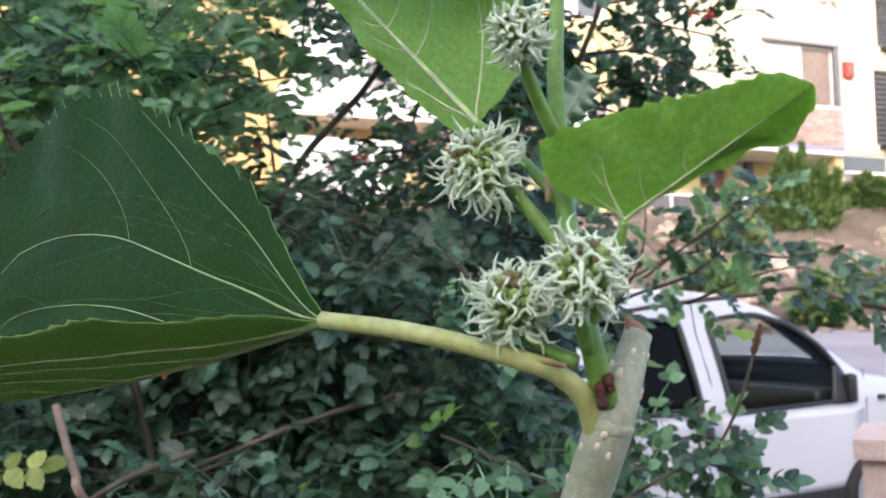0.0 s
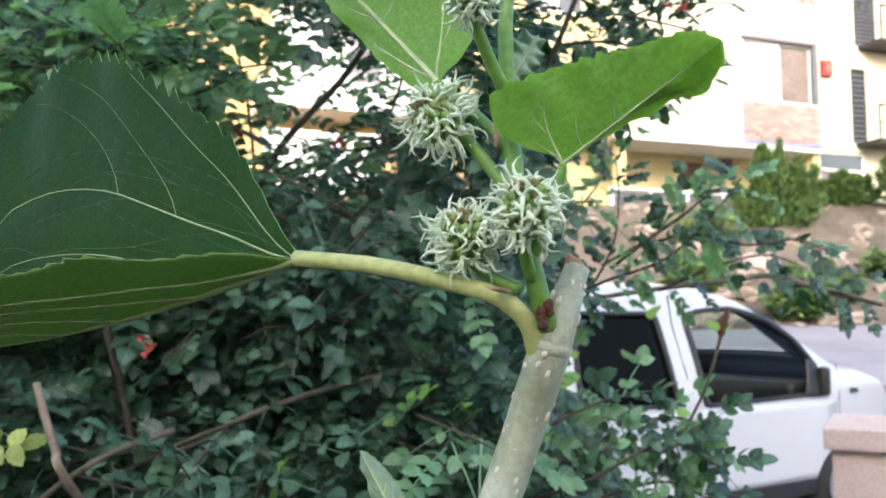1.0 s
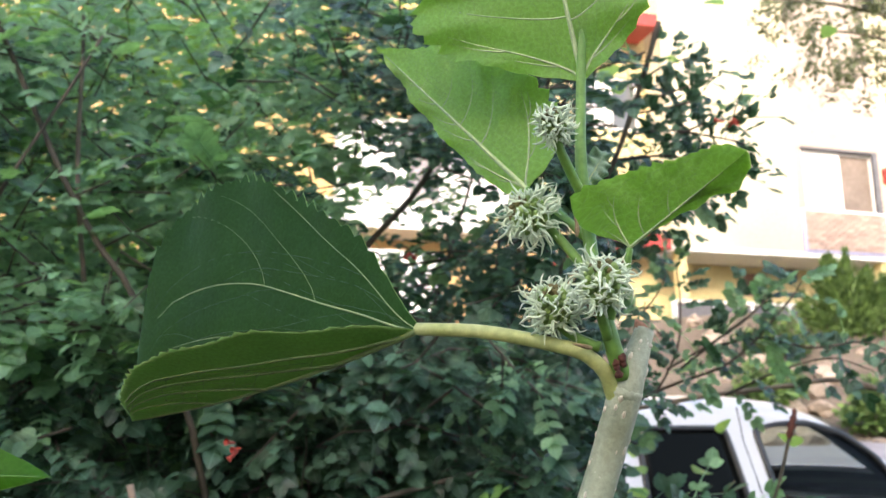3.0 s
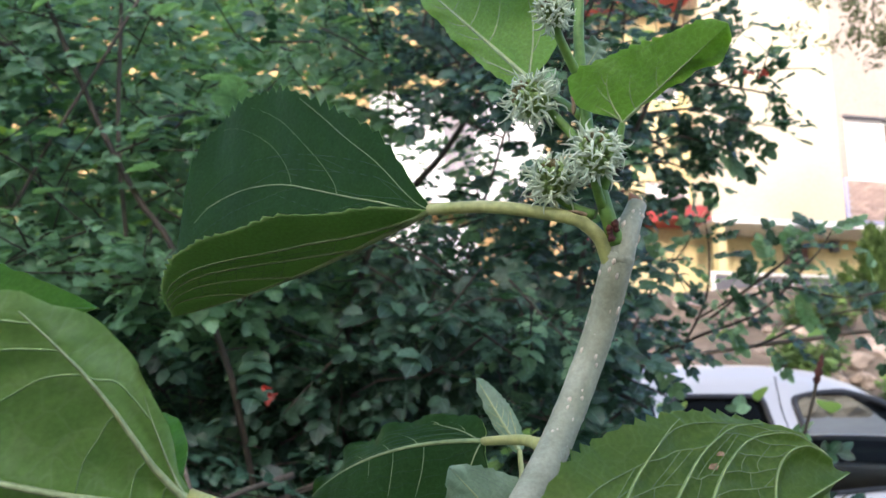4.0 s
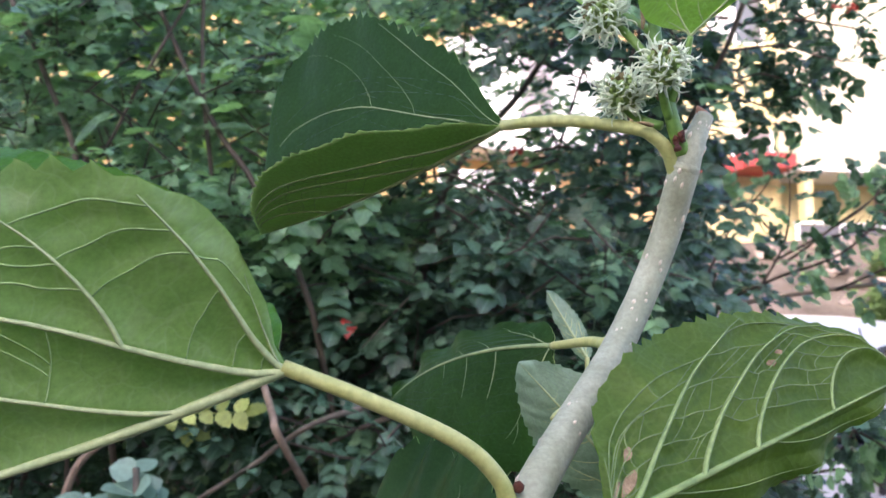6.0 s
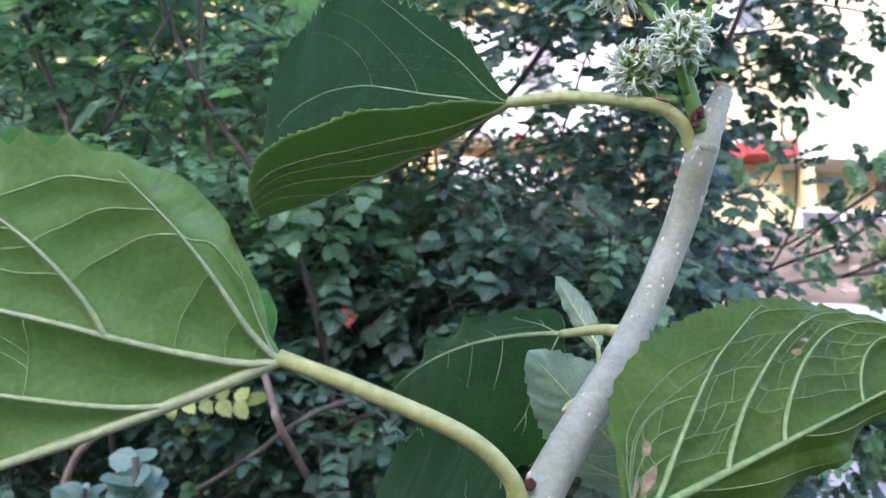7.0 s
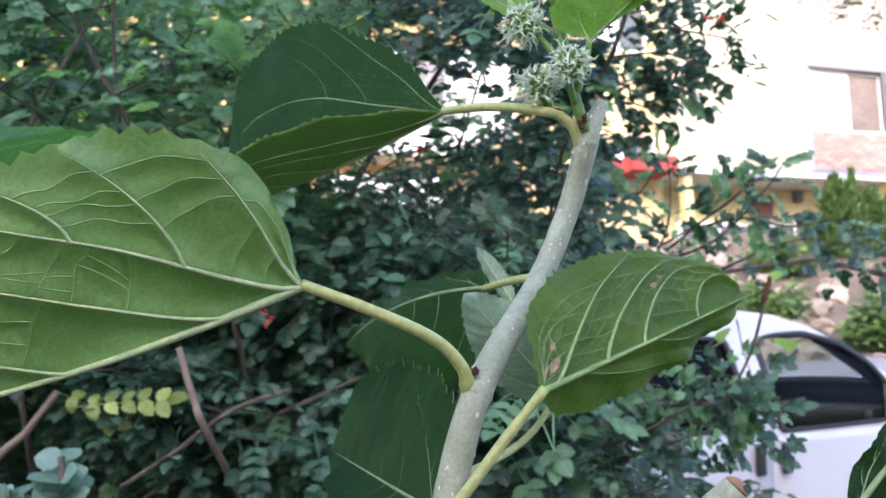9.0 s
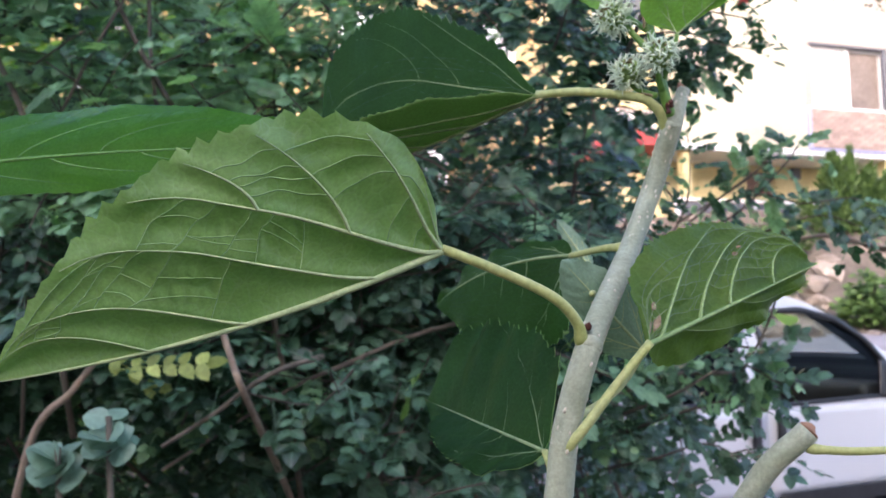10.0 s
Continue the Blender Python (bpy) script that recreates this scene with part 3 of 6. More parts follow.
# ---- conifer bushes on the bank ----
def conifer(x, y, h, r, seed):
    rng = np.random.default_rng(seed)
    z0 = ground_z(x, y) - 0.05
    th = empty("conifer_bush", pose(x, y, z0))
    tagged(th, "clipped yellow-green conifer bush growing on the bank", "bush", "conifer bushes")
    v, f = tube(spline([(0, 0, 0), (0.03, 0, h * 0.4), (0, 0.02, h * 0.85)], 8), np.linspace(0.06, 0.015, 8), 8)
    mesh_ob("trunk", v, f, M_TWIG, th)
    verts, faces = [], []
    for k in range(26):
        a, q = rng.uniform(0, 6.283), rng.random() ** 0.6
        foot = np.array((0.55 * r * q * math.cos(a), 0.55 * r * q * math.sin(a), 0.05 * h))
        top = np.array((r * q * math.cos(a) * 1.05, r * q * math.sin(a) * 1.05, h * (1.0 - 0.55 * q * q) * rng.uniform(0.8, 1.08)))
        for i in range(330):
            u = rng.random() ** 0.8
            thick = 0.26 * r * (1 - u) ** 0.6 + 0.02
            p = foot + (top - foot) * u + rng.normal(0, 1, 3) * thick * 0.55
            up = unit((top - foot) * 0.7 + rng.normal(0, 0.35, 3) + np.array((p[0], p[1], 0)) * 0.5)
            side = unit(np.cross(up, rng.normal(size=3)))
            L, w = rng.uniform(0.06, 0.15), rng.uniform(0.010, 0.020)
            o = len(verts)
            verts += [p - side * w, p + side * w, p + up * L * 0.6 + side * w * 1.3, p + up * L, p + up * L * 0.6 - side * w * 1.3]
            faces.append((o, o + 1, o + 2, o + 3, o + 4))
    mesh_ob("crown", verts, faces, M_CONIFER, th, smooth=False)


conifer(6.5, 17.2, 1.75, 0.85, 1)
conifer(9.75, 17.7, 2.0, 0.90, 2)
conifer(8.3, 18.2, 0.7, 0.6, 4)


# ---- the white car ----
def car():
    """A small high-roofed car; x forward along its length, y to its left, the near side at y = -0.83."""
    a = radians(30)
    ox, oy = 1.70, 5.86
    m = pose(ox - 0.83 * math.sin(a), oy + 0.83 * math.cos(a), 0.05, 0, 0, 30)
    th = empty("car", m)
    tagged(th, "white high-roofed compact car with dark windows parked on the pavement", "car")
    X = np.array([-2.00, -1.96, -1.85, -1.6, -1.2, -0.8, -0.4, 0.0, 0.35, 0.65, 0.9, 1.1, 1.3, 1.45, 1.6, 1.8, 2.05, 2.25, 2.32])
    TOP = np.array([1.10, 1.45, 1.62, 1.68, 1.71, 1.73, 1.74, 1.74, 1.71, 1.63, 1.51, 1.38, 1.25, 1.17, 1.14, 1.12, 1.06, 0.90, 0.65])
    BOT = np.array([0.45, 0.35, 0.30] + [0.26] * 13 + [0.28, 0.32, 0.40])
    front = [(0.01, 1.515), (0.22, 1.545), (0.48, 1.545), (0.76, 1.48), (1.0, 1.345), (1.16, 1.16), (1.18, 0.975), (0.06, 0.94)]
    rear = [(-0.28, 1.52), (-0.95, 1.52), (-0.98, 0.97), (-0.22, 0.955)]
    back = [(-1.12, 1.53), (-1.62, 1.50), (-1.72, 1.05), (-1.14, 1.0)]

    grow = lambda pts, g: [tuple(np.array(p) + unit(np.array(p) - np.mean(np.array(pts), axis=0)) * g) for p in pts]

    def half_width(x, z):
        w = 0.83 - 0.035 * max(0.0, (0.75 - z) / 0.5) ** 2
        if z > 0.98:
            w -= 0.20 * ((z - 0.98) / 0.72) ** 1.25
        if x > 1.2:
            w -= 0.20 * ((x - 1.2) / 1.1) ** 2.2
        if x < -1.7:
            w -= 0.10 * ((-1.7 - x) / 0.3) ** 2
        return w

    def within(x, z, outline):
        hit = False
        for (ax, az), (bx, bz) in zip(outline, outline[1:] + outline[:1]):
            if (az > z) != (bz > z) and x < (bx - ax) * (z - az) / (bz - az) + ax:
                hit = not hit
        return hit

    def shell(name, inset, material):
        """The body's skin, inset metres inside the flanks, open where the side windows are."""
        xs = np.linspace(-2.0 + inset, 2.32 - inset, 190)
        prof = [0.0, 0.02, 0.05] + list(np.linspace(0.09, 0.93, 52)) + [0.95, 0.97, 0.985, 0.995]
        verts, faces, ring = [], [], 0
        holes = [grow(front, 0.018), grow(rear, 0.015)]
        for x, t, b in zip(xs, np.interp(xs, X, TOP) - inset, np.interp(xs, X, BOT) + inset):
            row = []
            for q in prof:
                z = b + (t - b) * q
                w = half_width(x, z) - inset
                if q > 0.92:
                    w -= 0.10 * ((q - 0.92) / 0.075) ** 2
                if q < 0.03:
                    w -= 0.05
                row.append((w, z))
            rt = [(row[-1][0] * k, t + 0.02 * (1 - k * k)) for k in (0.75, 0.5, 0.2)]
            full = [(x, -w, z) for w, z in row] + [(x, -w, z) for w, z in rt] + [(x, w, z) for w, z in rt[::-1]] + [(x, w, z) for w, z in row[::-1]]
            full += [(x, 0.4, b), (x, -0.4, b)]
            verts += full
            ring = len(full)
        n, top = len(xs), len(prof)
        for i in range(n - 1):
            for k in range(ring):
                j = (k + 1) % ring
                q = (i * ring + k, (i + 1) * ring + k, (i + 1) * ring + j, i * ring + j)
                if k < top or top + 5 < k < 2 * top + 6:
                    cx, cz = (verts[q[0]][0] + verts[q[1]][0]) / 2, (verts[q[0]][2] + verts[q[3]][2]) / 2
                    if within(cx, cz, holes[0]) or within(cx, cz, holes[1]):
                        continue
                elif top <= k <= top + 4 and 0.76 < verts[q[0]][0] < 1.33:
                    continue
                faces.append(q)
        faces.append(tuple(range(ring)))
        faces.append(tuple((n - 1) * ring + k for k in range(ring))[::-1])
        return mesh_ob(name, verts, faces, material, th)

    shell("body", 0.0, M_CAR)
    shell("interior_lining", 0.035, M_BLACK)
    for y in (-0.38, 0.38):
        for x0, x1 in ((0.05, 0.55), (-0.85, -0.35)):
            bm = bmesh.new()
            box(bm, x0, x1, y - 0.25, y + 0.25, 0.45, 0.68, 0.06)
            st = part("seat", bm, M_SEAT, th, "", True)
            bm = bmesh.new()
            box(bm, x0 - 0.10, x0 + 0.05, y - 0.24, y + 0.24, 0.62, 1.18, 0.06)
            bmesh.ops.rotate(bm, verts=bm.verts, cent=(x0, y, 0.62), matrix=Matrix.Rotation(radians(-12), 3, 'Y'))
            part("seat_back", bm, M_SEAT, st, "", True)
            bm = bmesh.new()
            box(bm, x0 - 0.24, x0 - 0.15, y - 0.13, y + 0.13, 1.20, 1.38, 0.04)
            part("headrest", bm, M_SEAT, st, "", True)
    bm = bmesh.new()
    box(bm, 0.98, 1.42, -0.74, 0.74, 0.75, 1.04, 0.06)
    part("dashboard", bm, M_BLACK, th, "", True)
    hub = np.array((0.80, 0.36, 1.0))
    wheel_path = [hub + 0.18 * (math.cos(q) * np.array((0.45, 0, 0.89)) + math.sin(q) * np.array((0, 1.0, 0))) for q in np.linspace(0, 2 * math.pi, 25)]
    v, f = tube(wheel_path, 0.016, 7, False)
    mesh_ob("steering_wheel", v, f, M_BLACK, th)

    def side_panel(name, outline, out, material, parent, side=-1, label=""):
        """A panel that follows the flank, out metres proud of it; outline in (x, z)."""
        o = np.array(outline, float)
        c = o.mean(axis=0)
        vs, fs = [], []
        rings = 5
        for r in range(rings + 1):
            for p in o:
                q = c + (p - c) * (r / rings)
                vs.append((q[0], side * (half_width(q[0], q[1]) + out), q[1]))
        k = len(o)
        for r in range(rings):
            for i in range(k):
                j = (i + 1) % k
                fs.append((r * k + i, r * k + j, (r + 1) * k + j, (r + 1) * k + i))
        for i in range(k):
            p = vs[rings * k + i]
            vs.append((p[0], p[1] - side * 0.02, p[2]))
        for i in range(k):
            j = (i + 1) % k
            fs.append((rings * k + i, rings * k + j, (rings + 1) * k + j, (rings + 1) * k + i))
        ob = mesh_ob(name, vs, fs, material, parent)
        if label:
            ob["label"] = label
        return ob

    def rounded(pts, r=0.05, k=4):
        out = []
        p = np.array(pts, float)
        for i in range(len(p)):
            a0, b0, c0 = p[i - 1], p[i], p[(i + 1) % len(p)]
            s, e = b0 + unit(a0 - b0) * r, b0 + unit(c0 - b0) * r
            for t in np.linspace(0, 1, k):
                out.append((1 - t) ** 2 * s + 2 * t * (1 - t) * b0 + t * t * e)
        # fill long straight runs so that the panel bends with the flank
        res = []
        for i in range(len(out)):
            u, v = out[i], out[(i + 1) % len(out)]
            steps = max(1, int(np.linalg.norm(v - u) / 0.09))
            for t in range(steps):
                res.append(u + (v - u) * t / steps)
        return res


    def seal(outline, width, parent, side):
        """A rubber ring round a side window."""
        a, b = rounded(outline, 0.05), rounded(grow(outline, width), 0.06)
        n = 64
        res = lambda o: [np.array(o[int(q)]) * (1 - q % 1) + np.array(o[(int(q) + 1) % len(o)]) * (q % 1) for q in np.linspace(0, len(o), n, endpoint=False)]
        vs, fs = [], []
        for o, out in ((res(a), -0.015), (res(a), 0.012), (res(b), 0.010), (res(b), -0.012)):
            vs += [(q[0], side * (half_width(q[0], q[1]) + out), q[1]) for q in o]
        for r in range(3):
            fs += [(r * n + i, r * n + (i + 1) % n, (r + 1) * n + (i + 1) % n, (r + 1) * n + i) for i in range(n)]
        return mesh_ob("window_seal", vs, fs, M_BLACK, parent)

    for s in (-1, 1):
        fd = side_panel("front_door", rounded([(-0.04, 0.90), (1.36, 0.92), (1.37, 0.36), (-0.02, 0.34)], 0.04), 0.006, M_CAR, th, s)
        seal(front, 0.050, fd, s)
        side_panel("window_glass", rounded(front, 0.05), -0.004, M_CLEAR, fd, s, "clear glass with reflections")
        side_panel("mirror_base", rounded([(1.10, 1.22), (1.22, 1.10), (1.24, 0.94), (1.02, 0.94)], 0.03), 0.016, M_BLACK, fd, s)
        rd = side_panel("rear_door", rounded([(-0.06, 0.90), (-1.05, 0.90), (-1.05, 0.36), (-0.05, 0.34)], 0.04), 0.006, M_CAR, th, s)
        seal(rear, 0.045, rd, s)
        side_panel("window_glass", rounded(rear, 0.05), -0.004, M_GLASS, rd, s, "tinted dark glass")
        v, f = tube([(x, s * (half_width(x, z) + 0.001), z) for x, z in ((-0.10, 1.66), (-0.13, 1.45), (-0.10, 1.15), (-0.05, 0.90))], 0.005, 6)
        mesh_ob("door_seam", v, f, M_BLACK, th)
        v, f = tube([(x, s * (half_width(x, z) + 0.001), z) for x, z in ((1.42, 1.17), (1.40, 0.95), (1.39, 0.6), (1.39, 0.36))], 0.004, 6)
        mesh_ob("door_seam", v, f, M_BLACK, th)
        side_panel("quarter_glass", rounded(back, 0.05), 0.012, M_GLASS, th, s)
        side_panel("side_trim", rounded([(0.05, 0.355), (1.33, 0.365), (1.30, 0.26), (0.05, 0.24)], 0.03), 0.018, M_BLACK, fd, s)
        side_panel("side_trim", rounded([(-1.02, 0.355), (-0.08, 0.355), (-0.08, 0.24), (-1.02, 0.24)], 0.03), 0.018, M_BLACK, rd, s)
        for xh, dd in ((0.04, fd), (-0.18, rd)):
            bm = bmesh.new()
            y = s * (half_width(xh, 0.78) + 0.02)
            box(bm, xh - 0.035, xh + 0.035, min(y, y + s * 0.03), max(y, y + s * 0.03), 0.66, 0.86, 0.02)
            part("door_handle", bm, M_BLACK, dd, "black upright handle", True)
        bm = bmesh.new()
        y = s * (half_width(1.25, 1.05) - 0.01)
        ya, yb = sorted((y, y + s * 0.075))
        box(bm, 1.17, 1.245, ya, yb, 0.945, 1.15, 0.03)
        part("mirror", bm, M_BLACK, th, "black plastic door mirror", True)
        for xw in (-1.35, 1.42):
            bm = bmesh.new()
            bmesh.ops.create_cone(bm, cap_ends=True, segments=32, radius1=0.31, radius2=0.31, depth=0.2, matrix=Matrix.Translation((xw, s * 0.74, 0.30)) @ Matrix.Rotation(radians(90), 4, 'X'))
            bmesh.ops.bevel(bm, geom=[e for e in bm.edges if len(e.link_faces) == 2 and any(len(f.verts) > 8 for f in e.link_faces)], offset=0.03, segments=3, affect='EDGES')
            wh = part("wheel", bm, M_TYRE, th, "", True)
            bm = bmesh.new()
            bmesh.ops.create_cone(bm, cap_ends=True, segments=24, radius1=0.2, radius2=0.17, depth=0.03, matrix=Matrix.Translation((xw, s * 0.845, 0.30)) @ Matrix.Rotation(radians(90 * s), 4, 'X'))
            part("rim", bm, M_RIM, wh)
    bm = bmesh.new()
    box(bm, 1.54, 1.62, -0.83, -0.76, 0.95, 0.985, 0.012)
    part("side_lamp", bm, M_BLACK, th)
    # windscreen
    vs = []
    for k in range(6):
        x = 0.74 + 0.62 * k / 5
        z = float(np.interp(x, X, TOP)) + 0.03
        for y in np.linspace(-0.58, 0.58, 9):
            vs.append((x, y, z + 0.01 - 0.02 * (y / 0.58) ** 2))
    fs = [(r * 9 + c, r * 9 + c + 1, (r + 1) * 9 + c + 1, (r + 1) * 9 + c) for r in range(5) for c in range(8)]
    mesh_ob("windscreen", vs, fs, M_CLEAR, th)


car()


# ---- unseen soil sheet added under branch and hedge to set bounced light ----
bm = bmesh.new()
bmesh.ops.create_grid(bm, x_segments=60, y_segments=40, size=1.0)
for v in bm.verts:
    v.co.x, v.co.y = v.co.x * 6.0 - 2.0, v.co.y * 4.2 - 1.6
    v.co.z = 0.06 + 0.05 * noise.noise(Vector((v.co.x * 2, v.co.y * 2, 1)))
tagged(part("garden_bed", bm, M_BED, None, "", True), "unseen dark brown soil sheet added to damp bounced light", "soil", kind="structure")


# ---- pink gate pillar ----
def pillar():
    th = empty("gate_pillar", pose(1.40, 3.2, -0.035, 0, 0, -27))
    tagged(th, "pink painted masonry pillar with a stepped cap", "pillar")
    bm = bmesh.new()
    box(bm, 0.0, 0.55, 0.0, 0.5, 0, 1.12, 0.012)
    bmesh.ops.subdivide_edges(bm, edges=bm.edges, cuts=5, use_grid_fill=True)
    for v in bm.verts:
        v.co += Vector((1, 1, 0)) * 0.006 * noise.noise(v.co * 7)
    part("shaft", bm, M_PINK, th)
    box_part("cap", (-0.025, 0.58, -0.03, 0.53, 1.12, 1.195, ), M_PINK, th, 0.01)
    box_part("upper_block", (0.20, 0.62, 0.02, 0.48, 1.195, 1.25), M_PINK, th, 0.01)


pillar()


# ---- unseen house, added behind the camera to shade the garden and car ----
def sun_block_house():
    th = empty("house", pose(0, -24.0, 0))
    tagged(th, "unseen plain cream house added to block the sun from the garden", "house")
    box_part("wall", (-22, 22, -3, 3, 0, 15.0), M_CREAM, th)
    box_part("roof", (-22.5, 22.5, -3.5, 3.5, 15.0, 15.3), M_OPLASTER, th)


sun_block_house()


# ---- hedge ----
def leaflet_grid(toothed, plain=False):
    """A unit leaflet along +x, folded along its midrib, with a pointed tip; x 0..1. Gives vertices, faces and (along, across)."""
    n = 10 if toothed else 4 if plain else 6
    vs, fs, uv = [], [], []
    for i in range(n):
        s = i / (n - 1)
        w = 0.37 * math.sin(math.pi * min(1, s ** 0.80 * 0.968 + 0.022)) ** 0.62
        back = 0.0
        if toothed and 1 < i < n - 1:
            w *= 1.08 if i % 2 else 0.95
            back = -0.035 if i % 2 else 0.03
        z = -0.14 * (s - 0.3) ** 2
        vs += [(s - back, -w, z + 0.16 * w), (s, 0, z), (s - back, w, z + 0.16 * w)]
        uv += [(s, -w), (s, 0.0), (s, w)]
    for i in range(n - 1):
        for k in range(2):
            a = 3 * i + k
            fs.append((a, a + 1, a + 4, a + 3))
    return np.array(vs), fs, np.array(uv)


def compound(rng, pairs=4, size=0.034, length=0.105, plain=False):
    """Vertices, faces and leaf coordinates of one pinnate leaf along +x, its face towards +z."""
    lv, lf, lu = leaflet_grid(not plain, plain)
    verts, faces, uvs = [], [], []

    def add(base, ang, sz, roll):
        c, s = math.cos(ang), math.sin(ang)
        v = lv * sz
        v[:, 2] -= 0.12 * v[:, 0] ** 2 / max(sz, 1e-4)
        cr, sr = math.cos(roll), math.sin(roll)
        y, z = v[:, 1] * cr - v[:, 2] * sr, v[:, 1] * sr + v[:, 2] * cr
        x = v[:, 0]
        w = np.stack([x * c - y * s, x * s + y * c, z], axis=1) + base
        o = len(verts)
        verts.extend(w)
        uvs.extend(lu)
        faces.extend([tuple(i + o for i in f) for f in lf])

    for k in range(pairs):
        t = 0.24 + 0.68 * k / (pairs - 1)
        b = np.array((length * t, 0, -0.03 * t * t))
        for sg in (-1, 1):
            add(b, sg * rng.uniform(0.8, 1.15), size * rng.uniform(0.82, 1.08) * (0.78 + 0.34 * t), rng.normal(0, 0.2))
    add(np.array((length, 0, -0.03)), rng.normal(0, 0.12), size * rng.uniform(1.1, 1.35), rng.normal(0, 0.15))
    tv, tf = tube([(0, 0, 0), (length * 0.5, 0, -0.009), (length, 0, -0.03)], [0.0011, 0.0009, 0.0006], 4, False)
    o = len(verts)
    verts.extend(np.array(tv))
    uvs.extend([(0.5, 0.0)] * len(tv))
    faces.extend([tuple(i + o for i in f) for f in tf])
    return np.array(verts), faces, np.array(uvs)


def leaf_frames(rng, p, down=0.25):
    """A turn for a pinnate leaf at p: it reaches out of the hedge and shows its face up and to the front."""
    az = rng.normal(-math.pi / 2, 1.15)
    return face_turn(rng, (math.cos(az), math.sin(az), rng.normal(-down, 0.35)))


def face_turn(rng, d, spread=0.34):
    """A turn whose x runs along d and whose face looks up and to the front."""
    d = unit(d)
    nrm = np.array((rng.normal(0, spread), -0.62 + rng.normal(0, spread), 0.82 + rng.normal(0, 0.25)))
    nrm = unit(nrm - d * (nrm @ d))
    return np.stack([d, np.cross(nrm, d), nrm], axis=1)


def density(x, y, z):
    """How likely the shrub carries a leaf at a place of its volume."""
    n1 = noise.noise(Vector((x * 2.6, y * 2.6, z * 2.6)))
    n2 = noise.noise(Vector((x * 7, y * 7, z * 7 + 3)))
    d = 1.0
    sx, sz = x / y, (z - 1.5) / y
    if sx > 0.12:
        d = 0.38 if sz < -0.06 else 0.10
        if 0.03 < sz < 0.20:
            d = 0.06 if sx < 0.18 else 0.0
        if -0.05 < sz < 0.03:
            d = 0.0
        if sx > 0.2 and sz < -0.02:
            d = 0.25 if sz < -0.04 - (sx - 0.2) * 0.70 and sx < 0.34 else 0.0
        if sz > 0.20:
            d = 0.30 if sx < 0.15 else 0.0
    elif 0.04 < sx and sz < -0.06:
        d = 0.6
    elif sz > 0.16:
        d = 0.66 + 0.3 * n1
        if sx < -0.27:
            d = 0.44 + 0.28 * n1 if sz > 0.22 else 0.55
        if -0.27 < sx < -0.015 and 0.225 < sz < 0.36:
            d = 0.13 + 0.30 * n2
        if sx > -0.015:
            d = 0.55
    if ((sx + 0.142) / 0.045) ** 2 + ((sz - 0.362) / 0.035) ** 2 < 1 or ((sx + 0.005) / 0.055) ** 2 + ((sz - 0.335) / 0.04) ** 2 < 1:
        d *= 0.06
    if sx > 0.10 and sz > -0.03 and y > 1.6:
        d *= 0.12
    if sx > 0.2 and sz < 0.03 and y > 1.3:
        d = 0.0
    if z < 1.34 and y < 1.7 and sx < 0.1:
        d *= 0.10
    return d * (1.0 + 0.75 * n1 + 0.5 * n2)


